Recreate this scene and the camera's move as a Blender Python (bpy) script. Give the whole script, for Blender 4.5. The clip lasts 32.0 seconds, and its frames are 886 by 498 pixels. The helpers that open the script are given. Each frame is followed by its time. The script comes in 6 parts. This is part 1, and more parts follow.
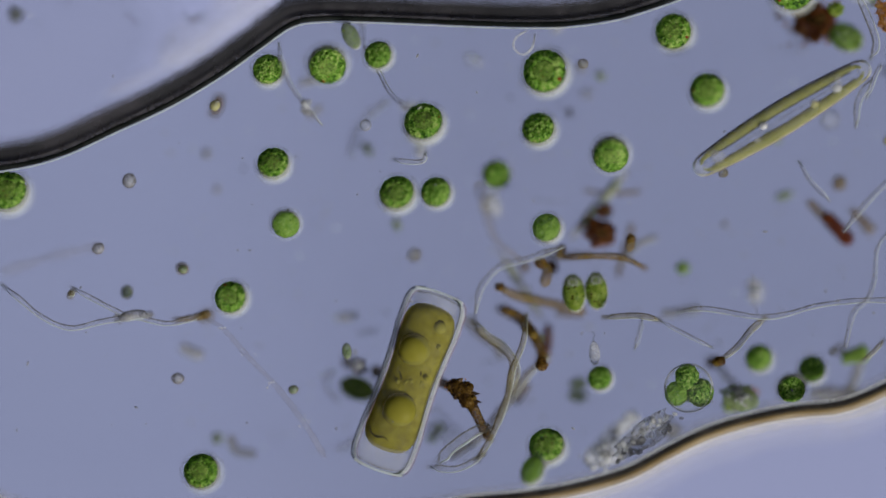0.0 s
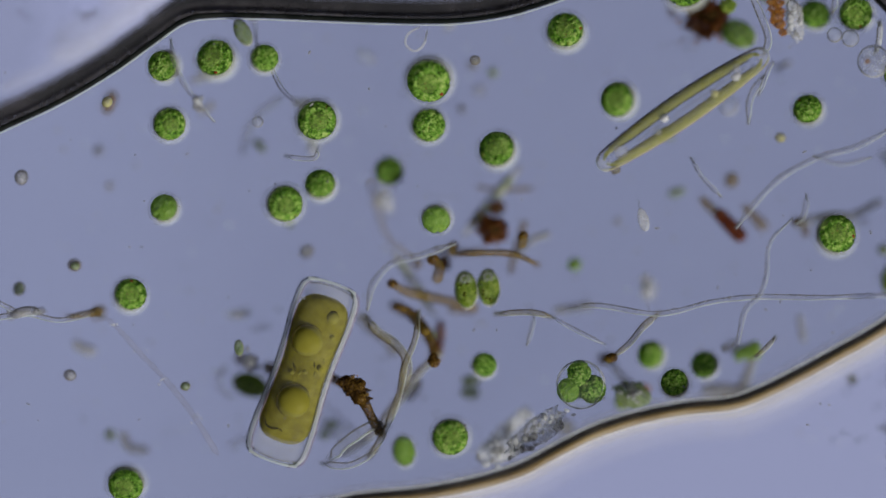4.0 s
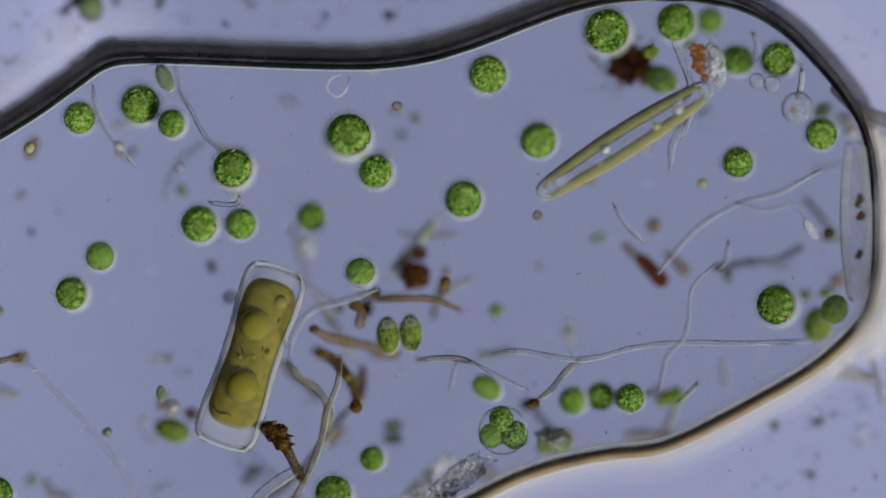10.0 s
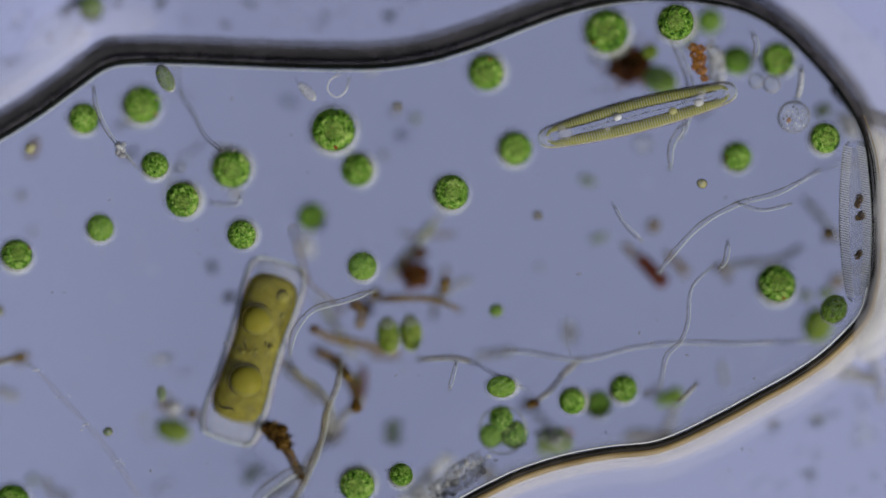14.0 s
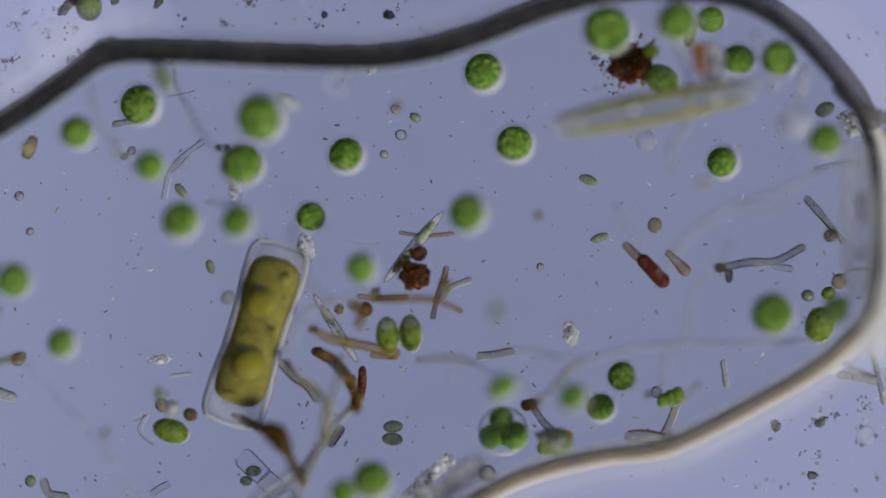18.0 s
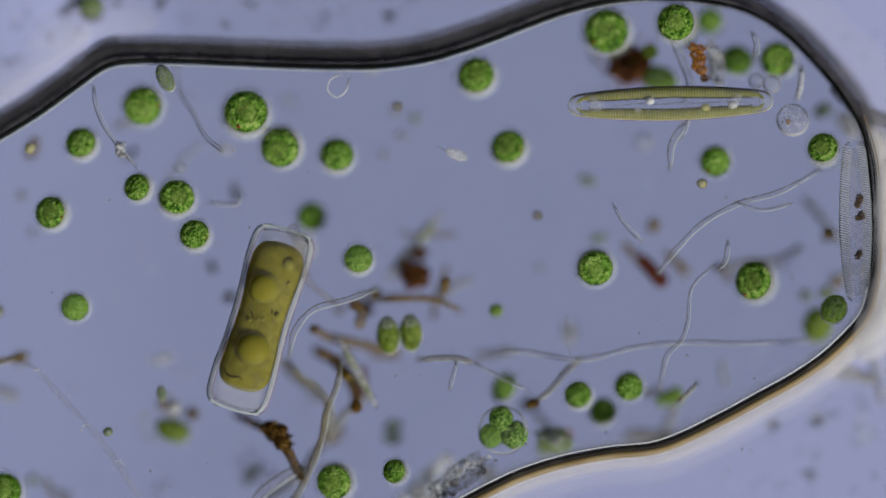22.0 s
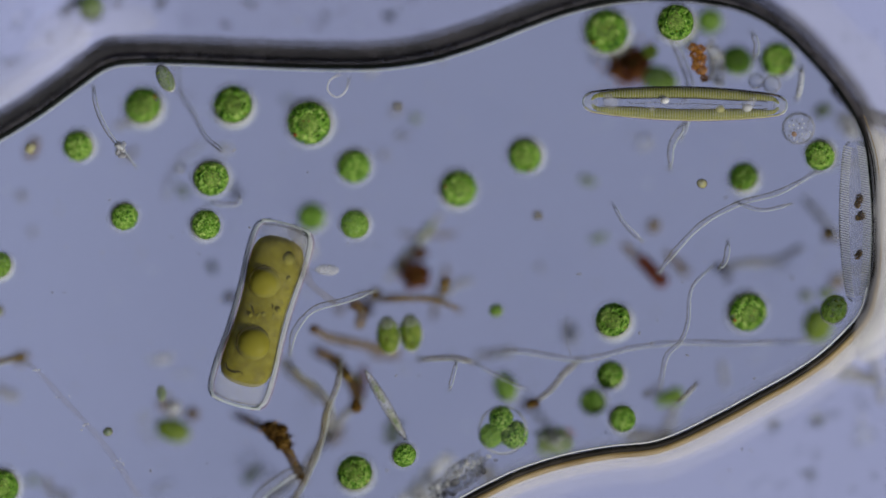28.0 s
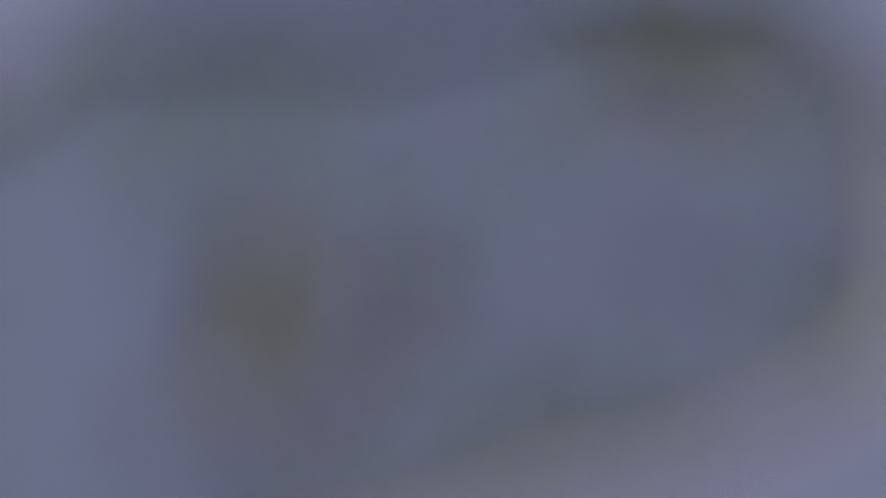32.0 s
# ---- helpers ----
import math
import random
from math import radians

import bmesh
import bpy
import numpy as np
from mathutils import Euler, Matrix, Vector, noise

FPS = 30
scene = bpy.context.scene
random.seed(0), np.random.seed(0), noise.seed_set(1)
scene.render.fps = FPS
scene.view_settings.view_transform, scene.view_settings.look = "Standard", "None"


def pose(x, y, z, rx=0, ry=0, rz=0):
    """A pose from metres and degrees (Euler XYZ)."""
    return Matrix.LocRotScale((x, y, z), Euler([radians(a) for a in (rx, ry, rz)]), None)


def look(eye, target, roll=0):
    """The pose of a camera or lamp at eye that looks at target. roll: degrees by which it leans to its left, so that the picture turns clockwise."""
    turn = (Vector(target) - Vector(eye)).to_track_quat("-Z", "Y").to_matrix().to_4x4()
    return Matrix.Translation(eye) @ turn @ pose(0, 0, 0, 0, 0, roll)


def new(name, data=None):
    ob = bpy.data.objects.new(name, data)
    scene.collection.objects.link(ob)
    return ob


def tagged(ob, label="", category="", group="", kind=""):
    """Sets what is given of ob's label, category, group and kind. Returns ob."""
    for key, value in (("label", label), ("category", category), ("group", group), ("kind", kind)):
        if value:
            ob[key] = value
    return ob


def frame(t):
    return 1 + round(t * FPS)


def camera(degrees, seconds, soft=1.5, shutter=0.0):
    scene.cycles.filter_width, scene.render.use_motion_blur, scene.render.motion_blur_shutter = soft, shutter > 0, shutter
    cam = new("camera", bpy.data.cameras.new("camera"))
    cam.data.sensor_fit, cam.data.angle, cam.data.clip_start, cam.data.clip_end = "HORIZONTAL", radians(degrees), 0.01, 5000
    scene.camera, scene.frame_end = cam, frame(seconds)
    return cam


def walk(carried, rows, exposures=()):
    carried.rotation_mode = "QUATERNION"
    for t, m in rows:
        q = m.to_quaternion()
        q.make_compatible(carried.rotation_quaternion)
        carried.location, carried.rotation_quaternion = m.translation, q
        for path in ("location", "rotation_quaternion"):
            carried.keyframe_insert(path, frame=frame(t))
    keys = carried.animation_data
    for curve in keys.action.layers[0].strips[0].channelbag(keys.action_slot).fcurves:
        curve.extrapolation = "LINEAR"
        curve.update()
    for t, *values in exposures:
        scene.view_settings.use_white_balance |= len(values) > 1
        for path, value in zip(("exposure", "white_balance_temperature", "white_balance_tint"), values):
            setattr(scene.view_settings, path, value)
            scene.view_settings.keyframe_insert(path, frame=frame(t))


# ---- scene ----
# A drop of bog water on a glass slide, seen through a microscope. Scale: one metre stands for about 0.3 mm.
D = 22.452          # working distance of the long lens
FOCUS = 0.11        # usual height of the sharp plane over the slide

cam = camera(4.0, 32.0, 1.5)
cam.data.dof.use_dof = True
cam.data.dof.focus_distance = D
cam.data.dof.aperture_fstop = 0.108


def eye(x, y, z):
    """The camera straight over the point (x, y) of the slide, sharp at the height z."""
    return pose(x, y, D + z)


walk(cam, [
    (0, eye(-0.329, -0.075, 0.11)), (0.5, eye(-0.329, -0.0766, 0.11)), (1, eye(-0.329, -0.0797, 0.11)),
    (1.5, eye(-0.329, -0.081, 0.11)), (2, eye(-0.397, -0.078, 0.11)), (2.5, eye(-0.4593, -0.078, 0.11)),
    (3, eye(-0.349, -0.0797, 0.11)), (3.5, eye(-0.176, -0.081, 0.11)), (4, eye(-0.138, -0.081, 0.11)),
    (4.5, eye(-0.0076, -0.086, 0.11)), (6.5, eye(-0.003, -0.083, 0.11)), (7, eye(-0.003, -0.1026, 0.11)),
    (7.5, eye(-0.0015, -0.029, 0.11)), (8, eye(0, 0, 0.11)), (13.4, eye(0, 0, 0.11)), (14, eye(0, 0, 0.145)),
    (14.5, eye(0, 0, 0.115)), (16.5, eye(0, 0, 0.03)), (17, eye(0, 0, 0.012)), (18, eye(0, 0, 0.015)),
    (19, eye(0, 0, 0.03)), (20, eye(0, 0, 0.058)), (20.6, eye(0, 0, 0.05)), (21, eye(0, 0, 0.012)),
    (21.3, eye(0, 0, 0.12)), (21.6, eye(0, 0, 0.14)), (22, eye(0, 0, 0.14)), (30.1, eye(0, 0, 0.145)),
    (30.4, eye(0, 0, 0.06)), (30.7, eye(0, 0, -0.05)), (31, eye(0, 0, -0.24)), (31.4, eye(0, 0, -0.45)),
    (31.7, eye(0, 0, -0.72)), (32, eye(0, 0, -1.05)),
], [(0, 0), (30.6, 0), (31, -0.12), (31.5, -0.34), (32, -0.68)])

# ---- light: the bright field of the condenser under the slide, and an added oblique beam ----
world = bpy.data.worlds.new("dark_room")
scene.world = world
world.use_nodes = True
world.node_tree.nodes["Background"].inputs[0].default_value = (0.30, 0.31, 0.42, 1)
world.node_tree.nodes["Background"].inputs[1].default_value = 0.12

# field lamp in two parts, the western one added to brighten that side
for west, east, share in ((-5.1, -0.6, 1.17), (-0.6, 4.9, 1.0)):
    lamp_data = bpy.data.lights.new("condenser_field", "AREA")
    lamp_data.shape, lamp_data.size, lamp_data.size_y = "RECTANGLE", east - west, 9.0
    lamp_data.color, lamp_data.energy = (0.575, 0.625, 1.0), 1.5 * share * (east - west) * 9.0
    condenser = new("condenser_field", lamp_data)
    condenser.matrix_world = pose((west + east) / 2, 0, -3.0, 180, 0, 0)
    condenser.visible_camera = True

# beam added above the slide so that the bodies show relief
beam_data = bpy.data.lights.new("oblique_beam", "SUN")
beam_data.energy, beam_data.angle, beam_data.color = 3.2, radians(14), (1.0, 0.97, 0.91)
beam = new("oblique_beam", beam_data)
beam.matrix_world = look((1.5, -1.7, 1.8), (0, 0, 0))


# ---- materials ----
def shade(name, colours, scale=40.0, see=0.0, through_light=0.4, rough=0.5, bump=0.25, gloss=0.3, spots=None, detail=3.0, fine=4.0, tight=0.0):
    """A water creature's stuff: mottled colour, part of the light passing through it, part of it clear, a wet gloss."""
    m = bpy.data.materials.new(name)
    m.use_nodes = True
    nt = m.node_tree
    n, ln = nt.nodes, nt.links
    n.clear()
    out = n.new("ShaderNodeOutputMaterial")
    co = n.new("ShaderNodeTexCoord")
    info = n.new("ShaderNodeObjectInfo")
    n1 = n.new("ShaderNodeTexNoise")
    n1.noise_dimensions = "4D"
    n1.inputs["Scale"].default_value, n1.inputs["Detail"].default_value = scale, detail
    n2 = n.new("ShaderNodeTexNoise")
    n2.noise_dimensions = "4D"
    n2.inputs["Scale"].default_value, n2.inputs["Detail"].default_value = scale * fine, 2.0
    w = n.new("ShaderNodeMath")
    w.operation = "MULTIPLY"
    w.inputs[1].default_value = 37.0
    ln.new(info.outputs["Random"], w.inputs[0])
    for t in (n1, n2):
        ln.new(co.outputs["Object"], t.inputs["Vector"])
        ln.new(w.outputs[0], t.inputs["W"])
    mixf = n.new("ShaderNodeMix")
    mixf.inputs[0].default_value = 0.45
    ln.new(n1.outputs["Fac"], mixf.inputs[2])
    ln.new(n2.outputs["Fac"], mixf.inputs[3])
    ramp = n.new("ShaderNodeValToRGB")
    low, span = 0.34 + tight, 0.32 - 2 * tight
    ramp.color_ramp.elements[0].position, ramp.color_ramp.elements[1].position = low, low + span
    ramp.color_ramp.elements[0].color = (*colours[0], 1)
    ramp.color_ramp.elements[1].color = (*colours[-1], 1)
    for k, c in enumerate(colours[1:-1]):
        e = ramp.color_ramp.elements.new(low + span * (k + 1) / (len(colours) - 1))
        e.color = (*c, 1)
    ln.new(mixf.outputs[0], ramp.inputs[0])
    colour = ramp.outputs[0]
    if spots:
        vor = n.new("ShaderNodeTexVoronoi")
        vor.inputs["Scale"].default_value = spots[0]
        ln.new(co.outputs["Object"], vor.inputs["Vector"])
        sr = n.new("ShaderNodeValToRGB")
        sr.color_ramp.elements[0].position, sr.color_ramp.elements[1].position = spots[1], spots[1] + 0.12
        sr.color_ramp.elements[0].color, sr.color_ramp.elements[1].color = (1, 1, 1, 1), (0, 0, 0, 1)
        ln.new(vor.outputs["Distance"], sr.inputs[0])
        sm = n.new("ShaderNodeMix")
        sm.data_type = "RGBA"
        ln.new(sr.outputs[0], sm.inputs[0])
        ln.new(colour, sm.inputs[6])
        sm.inputs[7].default_value = (*spots[2], 1)
        colour = sm.outputs[2]
    bp = n.new("ShaderNodeBump")
    bp.inputs["Strength"].default_value, bp.inputs["Distance"].default_value = bump, 0.004
    ln.new(mixf.outputs[0], bp.inputs["Height"])
    pr = n.new("ShaderNodeBsdfPrincipled")
    pr.inputs["Roughness"].default_value = rough
    pr.inputs["Specular IOR Level"].default_value = gloss
    ln.new(colour, pr.inputs["Base Color"])
    ln.new(bp.outputs[0], pr.inputs["Normal"])
    tl = n.new("ShaderNodeBsdfTranslucent")
    ln.new(colour, tl.inputs[0])
    a = n.new("ShaderNodeMixShader")
    a.inputs[0].default_value = through_light
    ln.new(pr.outputs[0], a.inputs[1])
    ln.new(tl.outputs[0], a.inputs[2])
    last = a
    if see > 0:
        tp = n.new("ShaderNodeBsdfTransparent")
        b = n.new("ShaderNodeMixShader")
        b.inputs[0].default_value = see
        ln.new(a.outputs[0], b.inputs[1])
        ln.new(tp.outputs[0], b.inputs[2])
        last = b
    ln.new(last.outputs[0], out.inputs[0])
    return m


def clear(name, tint=(0.95, 0.95, 0.97), gloss=1.25, rough=0.25, milk=0.06, milk_colour=(0.8, 0.82, 0.85), scale=60.0):
    """Clear silica, mucus or glass: the field shines through, a glossy skin takes the oblique beam, a trace of milk."""
    m = bpy.data.materials.new(name)
    m.use_nodes = True
    nt = m.node_tree
    n, ln = nt.nodes, nt.links
    n.clear()
    out = n.new("ShaderNodeOutputMaterial")
    co = n.new("ShaderNodeTexCoord")
    ns = n.new("ShaderNodeTexNoise")
    ns.inputs["Scale"].default_value, ns.inputs["Detail"].default_value = scale, 4.0
    ln.new(co.outputs["Object"], ns.inputs["Vector"])
    tp = n.new("ShaderNodeBsdfTransparent")
    tp.inputs[0].default_value = (*tint, 1)
    df = n.new("ShaderNodeBsdfDiffuse")
    df.inputs[0].default_value = (*milk_colour, 1)
    mul = n.new("ShaderNodeMath")
    mul.operation = "MULTIPLY"
    mul.inputs[1].default_value = milk * 2
    ln.new(ns.outputs["Fac"], mul.inputs[0])
    a = n.new("ShaderNodeMixShader")
    ln.new(mul.outputs[0], a.inputs[0])
    ln.new(tp.outputs[0], a.inputs[1])
    ln.new(df.outputs[0], a.inputs[2])
    gl = n.new("ShaderNodeBsdfGlossy")
    gl.inputs["Roughness"].default_value = rough
    bp = n.new("ShaderNodeBump")
    bp.inputs["Strength"].default_value, bp.inputs["Distance"].default_value = 0.15, 0.003
    ln.new(ns.outputs["Fac"], bp.inputs["Height"])
    ln.new(bp.outputs[0], gl.inputs["Normal"])
    fr = n.new("ShaderNodeFresnel")
    fr.inputs["IOR"].default_value = gloss
    b = n.new("ShaderNodeMixShader")
    ln.new(fr.outputs[0], b.inputs[0])
    ln.new(a.outputs[0], b.inputs[1])
    ln.new(gl.outputs[0], b.inputs[2])
    ln.new(b.outputs[0], out.inputs[0])
    return m


GREEN = shade("chloroplast_green", [(0.025, 0.10, 0.008), (0.24, 0.51, 0.055), (0.64, 0.83, 0.25)], 3.6, 0.05, 0.46, 0.55, 0.6, 0.15, (2.3, 0.05, (0.26, 0.12, 0.02)), fine=2.6, tight=0.055)
CUP_SOFT = shade("chloroplast_even_green", [(0.18, 0.37, 0.05), (0.32, 0.55, 0.08), (0.50, 0.70, 0.18)], 2.6, 0.16, 0.5, 0.5, 0.3, 0.2, fine=3.0)
PALE_TIP = shade("pale_granular_tip", [(0.22, 0.30, 0.16), (0.42, 0.48, 0.34), (0.62, 0.66, 0.56)], 120, 0.64, 0.4, 0.5, 0.3, 0.2)
PALE = shade("pyrenoid_pale_green", [(0.28, 0.43, 0.09), (0.40, 0.56, 0.14), (0.52, 0.66, 0.22)], 3.4, 0.60, 0.5, 0.5, 0.25, 0.15)
GREEN_SOFT = shade("soft_green_plasm", [(0.12, 0.26, 0.035), (0.30, 0.49, 0.07), (0.50, 0.66, 0.17)], 80, 0.2, 0.5, 0.5, 0.4, 0.25, fine=2.6)
GREEN_OLIVE = shade("olive_green_plasm", [(0.10, 0.17, 0.016), (0.28, 0.41, 0.045), (0.50, 0.60, 0.14)], 90, 0.12, 0.5, 0.5, 0.4, 0.25, fine=2.6)
RED_EYE = shade("red_eyespot", [(0.30, 0.03, 0.01), (0.45, 0.08, 0.02)], 3.0, 0.0, 0.4)
OLIVE = shade("olive_chloroplast", [(0.24, 0.20, 0.010), (0.40, 0.355, 0.025), (0.56, 0.50, 0.06)], 14, 0.10, 0.48, 0.5, 0.4, 0.12, fine=5.0)
OLIVE_GLOBE = shade("olive_oil_globe", [(0.38, 0.35, 0.045), (0.50, 0.47, 0.08)], 10, 0.08, 0.48, 0.5, 0.05, 0.12)
YELLOWGREEN = shade("yellow_green_band", [(0.27, 0.30, 0.015), (0.42, 0.43, 0.03), (0.60, 0.58, 0.07)], 40, 0.38, 0.45, 0.5, 0.2, 0.2)
HUMUS = shade("dark_humus", [(0.015, 0.008, 0.002), (0.075, 0.036, 0.007), (0.26, 0.15, 0.03)], 45, 0.16, 0.5, 0.6, 0.6, 0.15)
RUST = shade("rust_red_humus", [(0.04, 0.010, 0.003), (0.20, 0.06, 0.014), (0.48, 0.21, 0.05)], 45, 0.16, 0.55, 0.6, 0.7, 0.2)
RUST_THIN = shade("thin_rusty_crumbs", [(0.26, 0.09, 0.010), (0.50, 0.22, 0.03), (0.64, 0.37, 0.09)], 60, 0.38, 0.4, 0.6, 0.5, 0.2)
BROWN = shade("brown_filament", [(0.16, 0.085, 0.006), (0.36, 0.235, 0.03), (0.50, 0.37, 0.09)], 55, 0.52, 0.4, 0.5, 0.3, 0.2)
DARKBROWN = shade("dark_brown_filament", [(0.040, 0.018, 0.003), (0.18, 0.095, 0.015), (0.38, 0.25, 0.06)], 55, 0.30, 0.4, 0.5, 0.4, 0.2)
TAN = shade("tan_filament", [(0.20, 0.17, 0.06), (0.36, 0.32, 0.14), (0.54, 0.50, 0.28)], 60, 0.68, 0.3, 0.5, 0.3, 0.2)
GREY_FIL = shade("grey_hypha", [(0.24, 0.24, 0.23), (0.36, 0.36, 0.34), (0.50, 0.50, 0.47)], 45, 0.90, 0.12, 0.4, 0.2, 0.25)
GREY_DARK = shade("grey_detritus", [(0.20, 0.21, 0.22), (0.40, 0.40, 0.41), (0.66, 0.65, 0.64)], 60, 0.5, 0.1, 0.4, 0.4, 0.4)
GREYGREEN = shade("grey_green_plasm", [(0.12, 0.19, 0.06), (0.27, 0.36, 0.15), (0.46, 0.52, 0.32)], 70, 0.35, 0.3, 0.4, 0.3, 0.4)
WALL_BLACK = shade("black_moss_wall", [(0.036, 0.034, 0.038), (0.078, 0.073, 0.080), (0.15, 0.14, 0.15)], 9, 0.20, 0.25, 0.5, 0.3, 0.05, fine=4.0)
WALL_LINE = shade("black_wall_line", [(0.004, 0.006, 0.006), (0.010, 0.013, 0.012), (0.025, 0.028, 0.026)], 7, 0.05, 0.1, 0.5, 0.2, 0.05, fine=3.0)
WALL_GREY = shade("grey_moss_wall_skin", [(0.05, 0.05, 0.055), (0.10, 0.095, 0.105), (0.17, 0.16, 0.18)], 7, 0.40, 0.25, 0.5, 0.2, 0.1, fine=3.0)
WALL_MID = shade("brown_moss_wall", [(0.05, 0.033, 0.012), (0.11, 0.075, 0.028), (0.20, 0.14, 0.06)], 6, 0.35, 0.3, 0.5, 0.2, 0.1, fine=3.0)
WALL_AMBER = shade("amber_moss_wall", [(0.30, 0.20, 0.07), (0.46, 0.33, 0.13), (0.62, 0.48, 0.24)], 6, 0.36, 0.3, 0.5, 0.2, 0.15, fine=3.0)
WALL_LIGHT = shade("moss_wall_highlight", [(0.8, 0.77, 0.74), (0.88, 0.86, 0.84), (0.93, 0.92, 0.92)], 8, 0.36, 0.25, 0.5, 0.1, 0.1, fine=3.0)
# pale stuff that stands in for the bright halo round the walls
HALO = shade("pale_wall_halo", [(0.8, 0.79, 0.8), (0.88, 0.87, 0.88), (0.93, 0.92, 0.94)], 9, 0.84, 0.2, 0.6, 0.1, 0.05, fine=3.0)
GLOW_PALE = shade("whitish_glow", [(0.84, 0.83, 0.85), (0.9, 0.89, 0.91), (0.95, 0.94, 0.96)], 14, 0.72, 0.2, 0.6, 0.1, 0.05, fine=3.0)
# white stuff of the skirts that imitate the optical halo
HALO_RIM = shade("halo_rim", [(0.84, 0.86, 0.82), (0.9, 0.91, 0.88), (0.94, 0.94, 0.93)], 4, 0.75, 0.0, 0.7, 0.05, 0.0)
HALO_RIM_THIN = shade("thin_halo_coat", [(0.78, 0.86, 0.80), (0.84, 0.91, 0.86), (0.88, 0.94, 0.9)], 4, 0.925, 0.0, 0.7, 0.05, 0.0)
EDGE_GREY = shade("thin_grey_wall", [(0.12, 0.12, 0.12), (0.22, 0.22, 0.22), (0.36, 0.36, 0.36)], 60, 0.45, 0.15, 0.5, 0.1, 0.2)
EDGE_BROWN = shade("thin_brown_wall", [(0.07, 0.05, 0.03), (0.16, 0.12, 0.07), (0.28, 0.22, 0.14)], 60, 0.35, 0.2, 0.5, 0.1, 0.2)
FOOT_GREEN = shade("green_wall_foot", [(0.02, 0.06, 0.04), (0.05, 0.11, 0.08), (0.10, 0.17, 0.13)], 9, 0.38, 0.2, 0.5, 0.1, 0.1)
GLOW_MILK = shade("white_wall_glow", [(0.86, 0.86, 0.88), (0.91, 0.91, 0.92), (0.95, 0.95, 0.96)], 12, 0.55, 0.2, 0.6, 0.1, 0.05)
EDGE_GREEN = shade("dark_green_wall_line", [(0.05, 0.07, 0.05), (0.10, 0.13, 0.10), (0.18, 0.21, 0.17)], 9, 0.45, 0.2, 0.5, 0.1, 0.1)
SKIN_THIN = shade("thin_grey_darkening", [(0.06, 0.06, 0.07), (0.11, 0.11, 0.12), (0.18, 0.17, 0.19)], 7, 0.72, 0.2, 0.5, 0.2, 0.1, fine=3.0)
WINE = shade("dark_red_plasm", [(0.05, 0.010, 0.005), (0.18, 0.04, 0.014), (0.34, 0.10, 0.035)], 60, 0.12, 0.45, 0.5, 0.4, 0.2)
SHELL_EDGE_GLEAM = shade("silica_edge_and_gleam", [(0.70, 0.82, 0.82), (0.80, 0.88, 0.88), (0.9, 0.93, 0.94)], 50, 0.52, 0.2, 0.3, 0.1, 0.4)
FRINGE_ROSE = shade("rosy_fringe", [(0.36, 0.24, 0.34), (0.48, 0.35, 0.45), (0.60, 0.48, 0.56)], 50, 0.62, 0.2, 0.3, 0.1, 0.3)
END_MILK = shade("milky_shell_end", [(0.84, 0.86, 0.9), (0.9, 0.91, 0.94), (0.95, 0.95, 0.97)], 30, 0.83, 0.2, 0.5, 0.1, 0.2)
RIB_GOLD = shade("golden_silica_rib", [(0.52, 0.52, 0.20), (0.66, 0.64, 0.28), (0.80, 0.78, 0.45)], 30, 0.35, 0.25, 0.4, 0.1, 0.3)
FOLD_SHADE = shade("dark_olive_fold_and_shade", [(0.05, 0.04, 0.006), (0.09, 0.075, 0.010), (0.16, 0.13, 0.02)], 60, 0.25, 0.3, 0.5, 0.2, 0.1)
FAINT_TAN = shade("faint_tan_tube", [(0.20, 0.16, 0.08), (0.30, 0.25, 0.14), (0.40, 0.35, 0.22)], 40, 0.84, 0.2, 0.5, 0.1, 0.1)
FAINT = shade("faint_grey_tube", [(0.26, 0.24, 0.24), (0.36, 0.34, 0.34), (0.46, 0.44, 0.44)], 40, 0.88, 0.1, 0.5, 0.1, 0.1)
WALL_EDGE = shade("dark_wall_edge", [(0.010, 0.009, 0.008), (0.028, 0.025, 0.022), (0.07, 0.06, 0.05)], 7, 0.10, 0.15, 0.5, 0.2, 0.1, fine=3.0)
GRIT_DARK = shade("dark_detritus", [(0.03, 0.045, 0.04), (0.10, 0.12, 0.11), (0.30, 0.32, 0.30)], 60, 0.30, 0.25, 0.35, 0.6, 0.4)
GRIT = shade("dark_green_grit", [(0.05, 0.065, 0.06), (0.16, 0.18, 0.165), (0.44, 0.46, 0.44)], 90, 0.62, 0.25, 0.35, 0.6, 0.5)
BRIGHT = shade("bright_drop_and_gleam", [(0.86, 0.88, 0.9), (0.92, 0.93, 0.94), (0.96, 0.96, 0.96)], 50, 0.1, 0.15, 0.3, 0.05, 0.5)
SHELL = clear("clear_cell_membrane", (0.97, 0.98, 0.98), 1.015, 0.5, 0.03)
SILICA = clear("clear_silica", (0.95, 0.955, 0.965), 1.02, 0.5, 0.03, (0.9, 0.92, 0.95))
SILICA_RIM = shade("silica_rim", [(0.75, 0.77, 0.80), (0.84, 0.86, 0.88), (0.92, 0.93, 0.94)], 50, 0.42, 0.2, 0.4, 0.1, 0.4)
DROP = clear("clear_droplet", (0.92, 0.935, 0.96), 1.06, 0.3, 0.13, (0.88, 0.9, 0.94))
SLIME = clear("granular_slime", (0.93, 0.94, 0.94), 1.04, 0.4, 0.26, (0.88, 0.88, 0.86), 90)
FLOOR = clear("dimming_membrane", (0.66, 0.682, 0.682), 1.005, 0.6, 0.008, (0.6, 0.62, 0.66), 3.5)
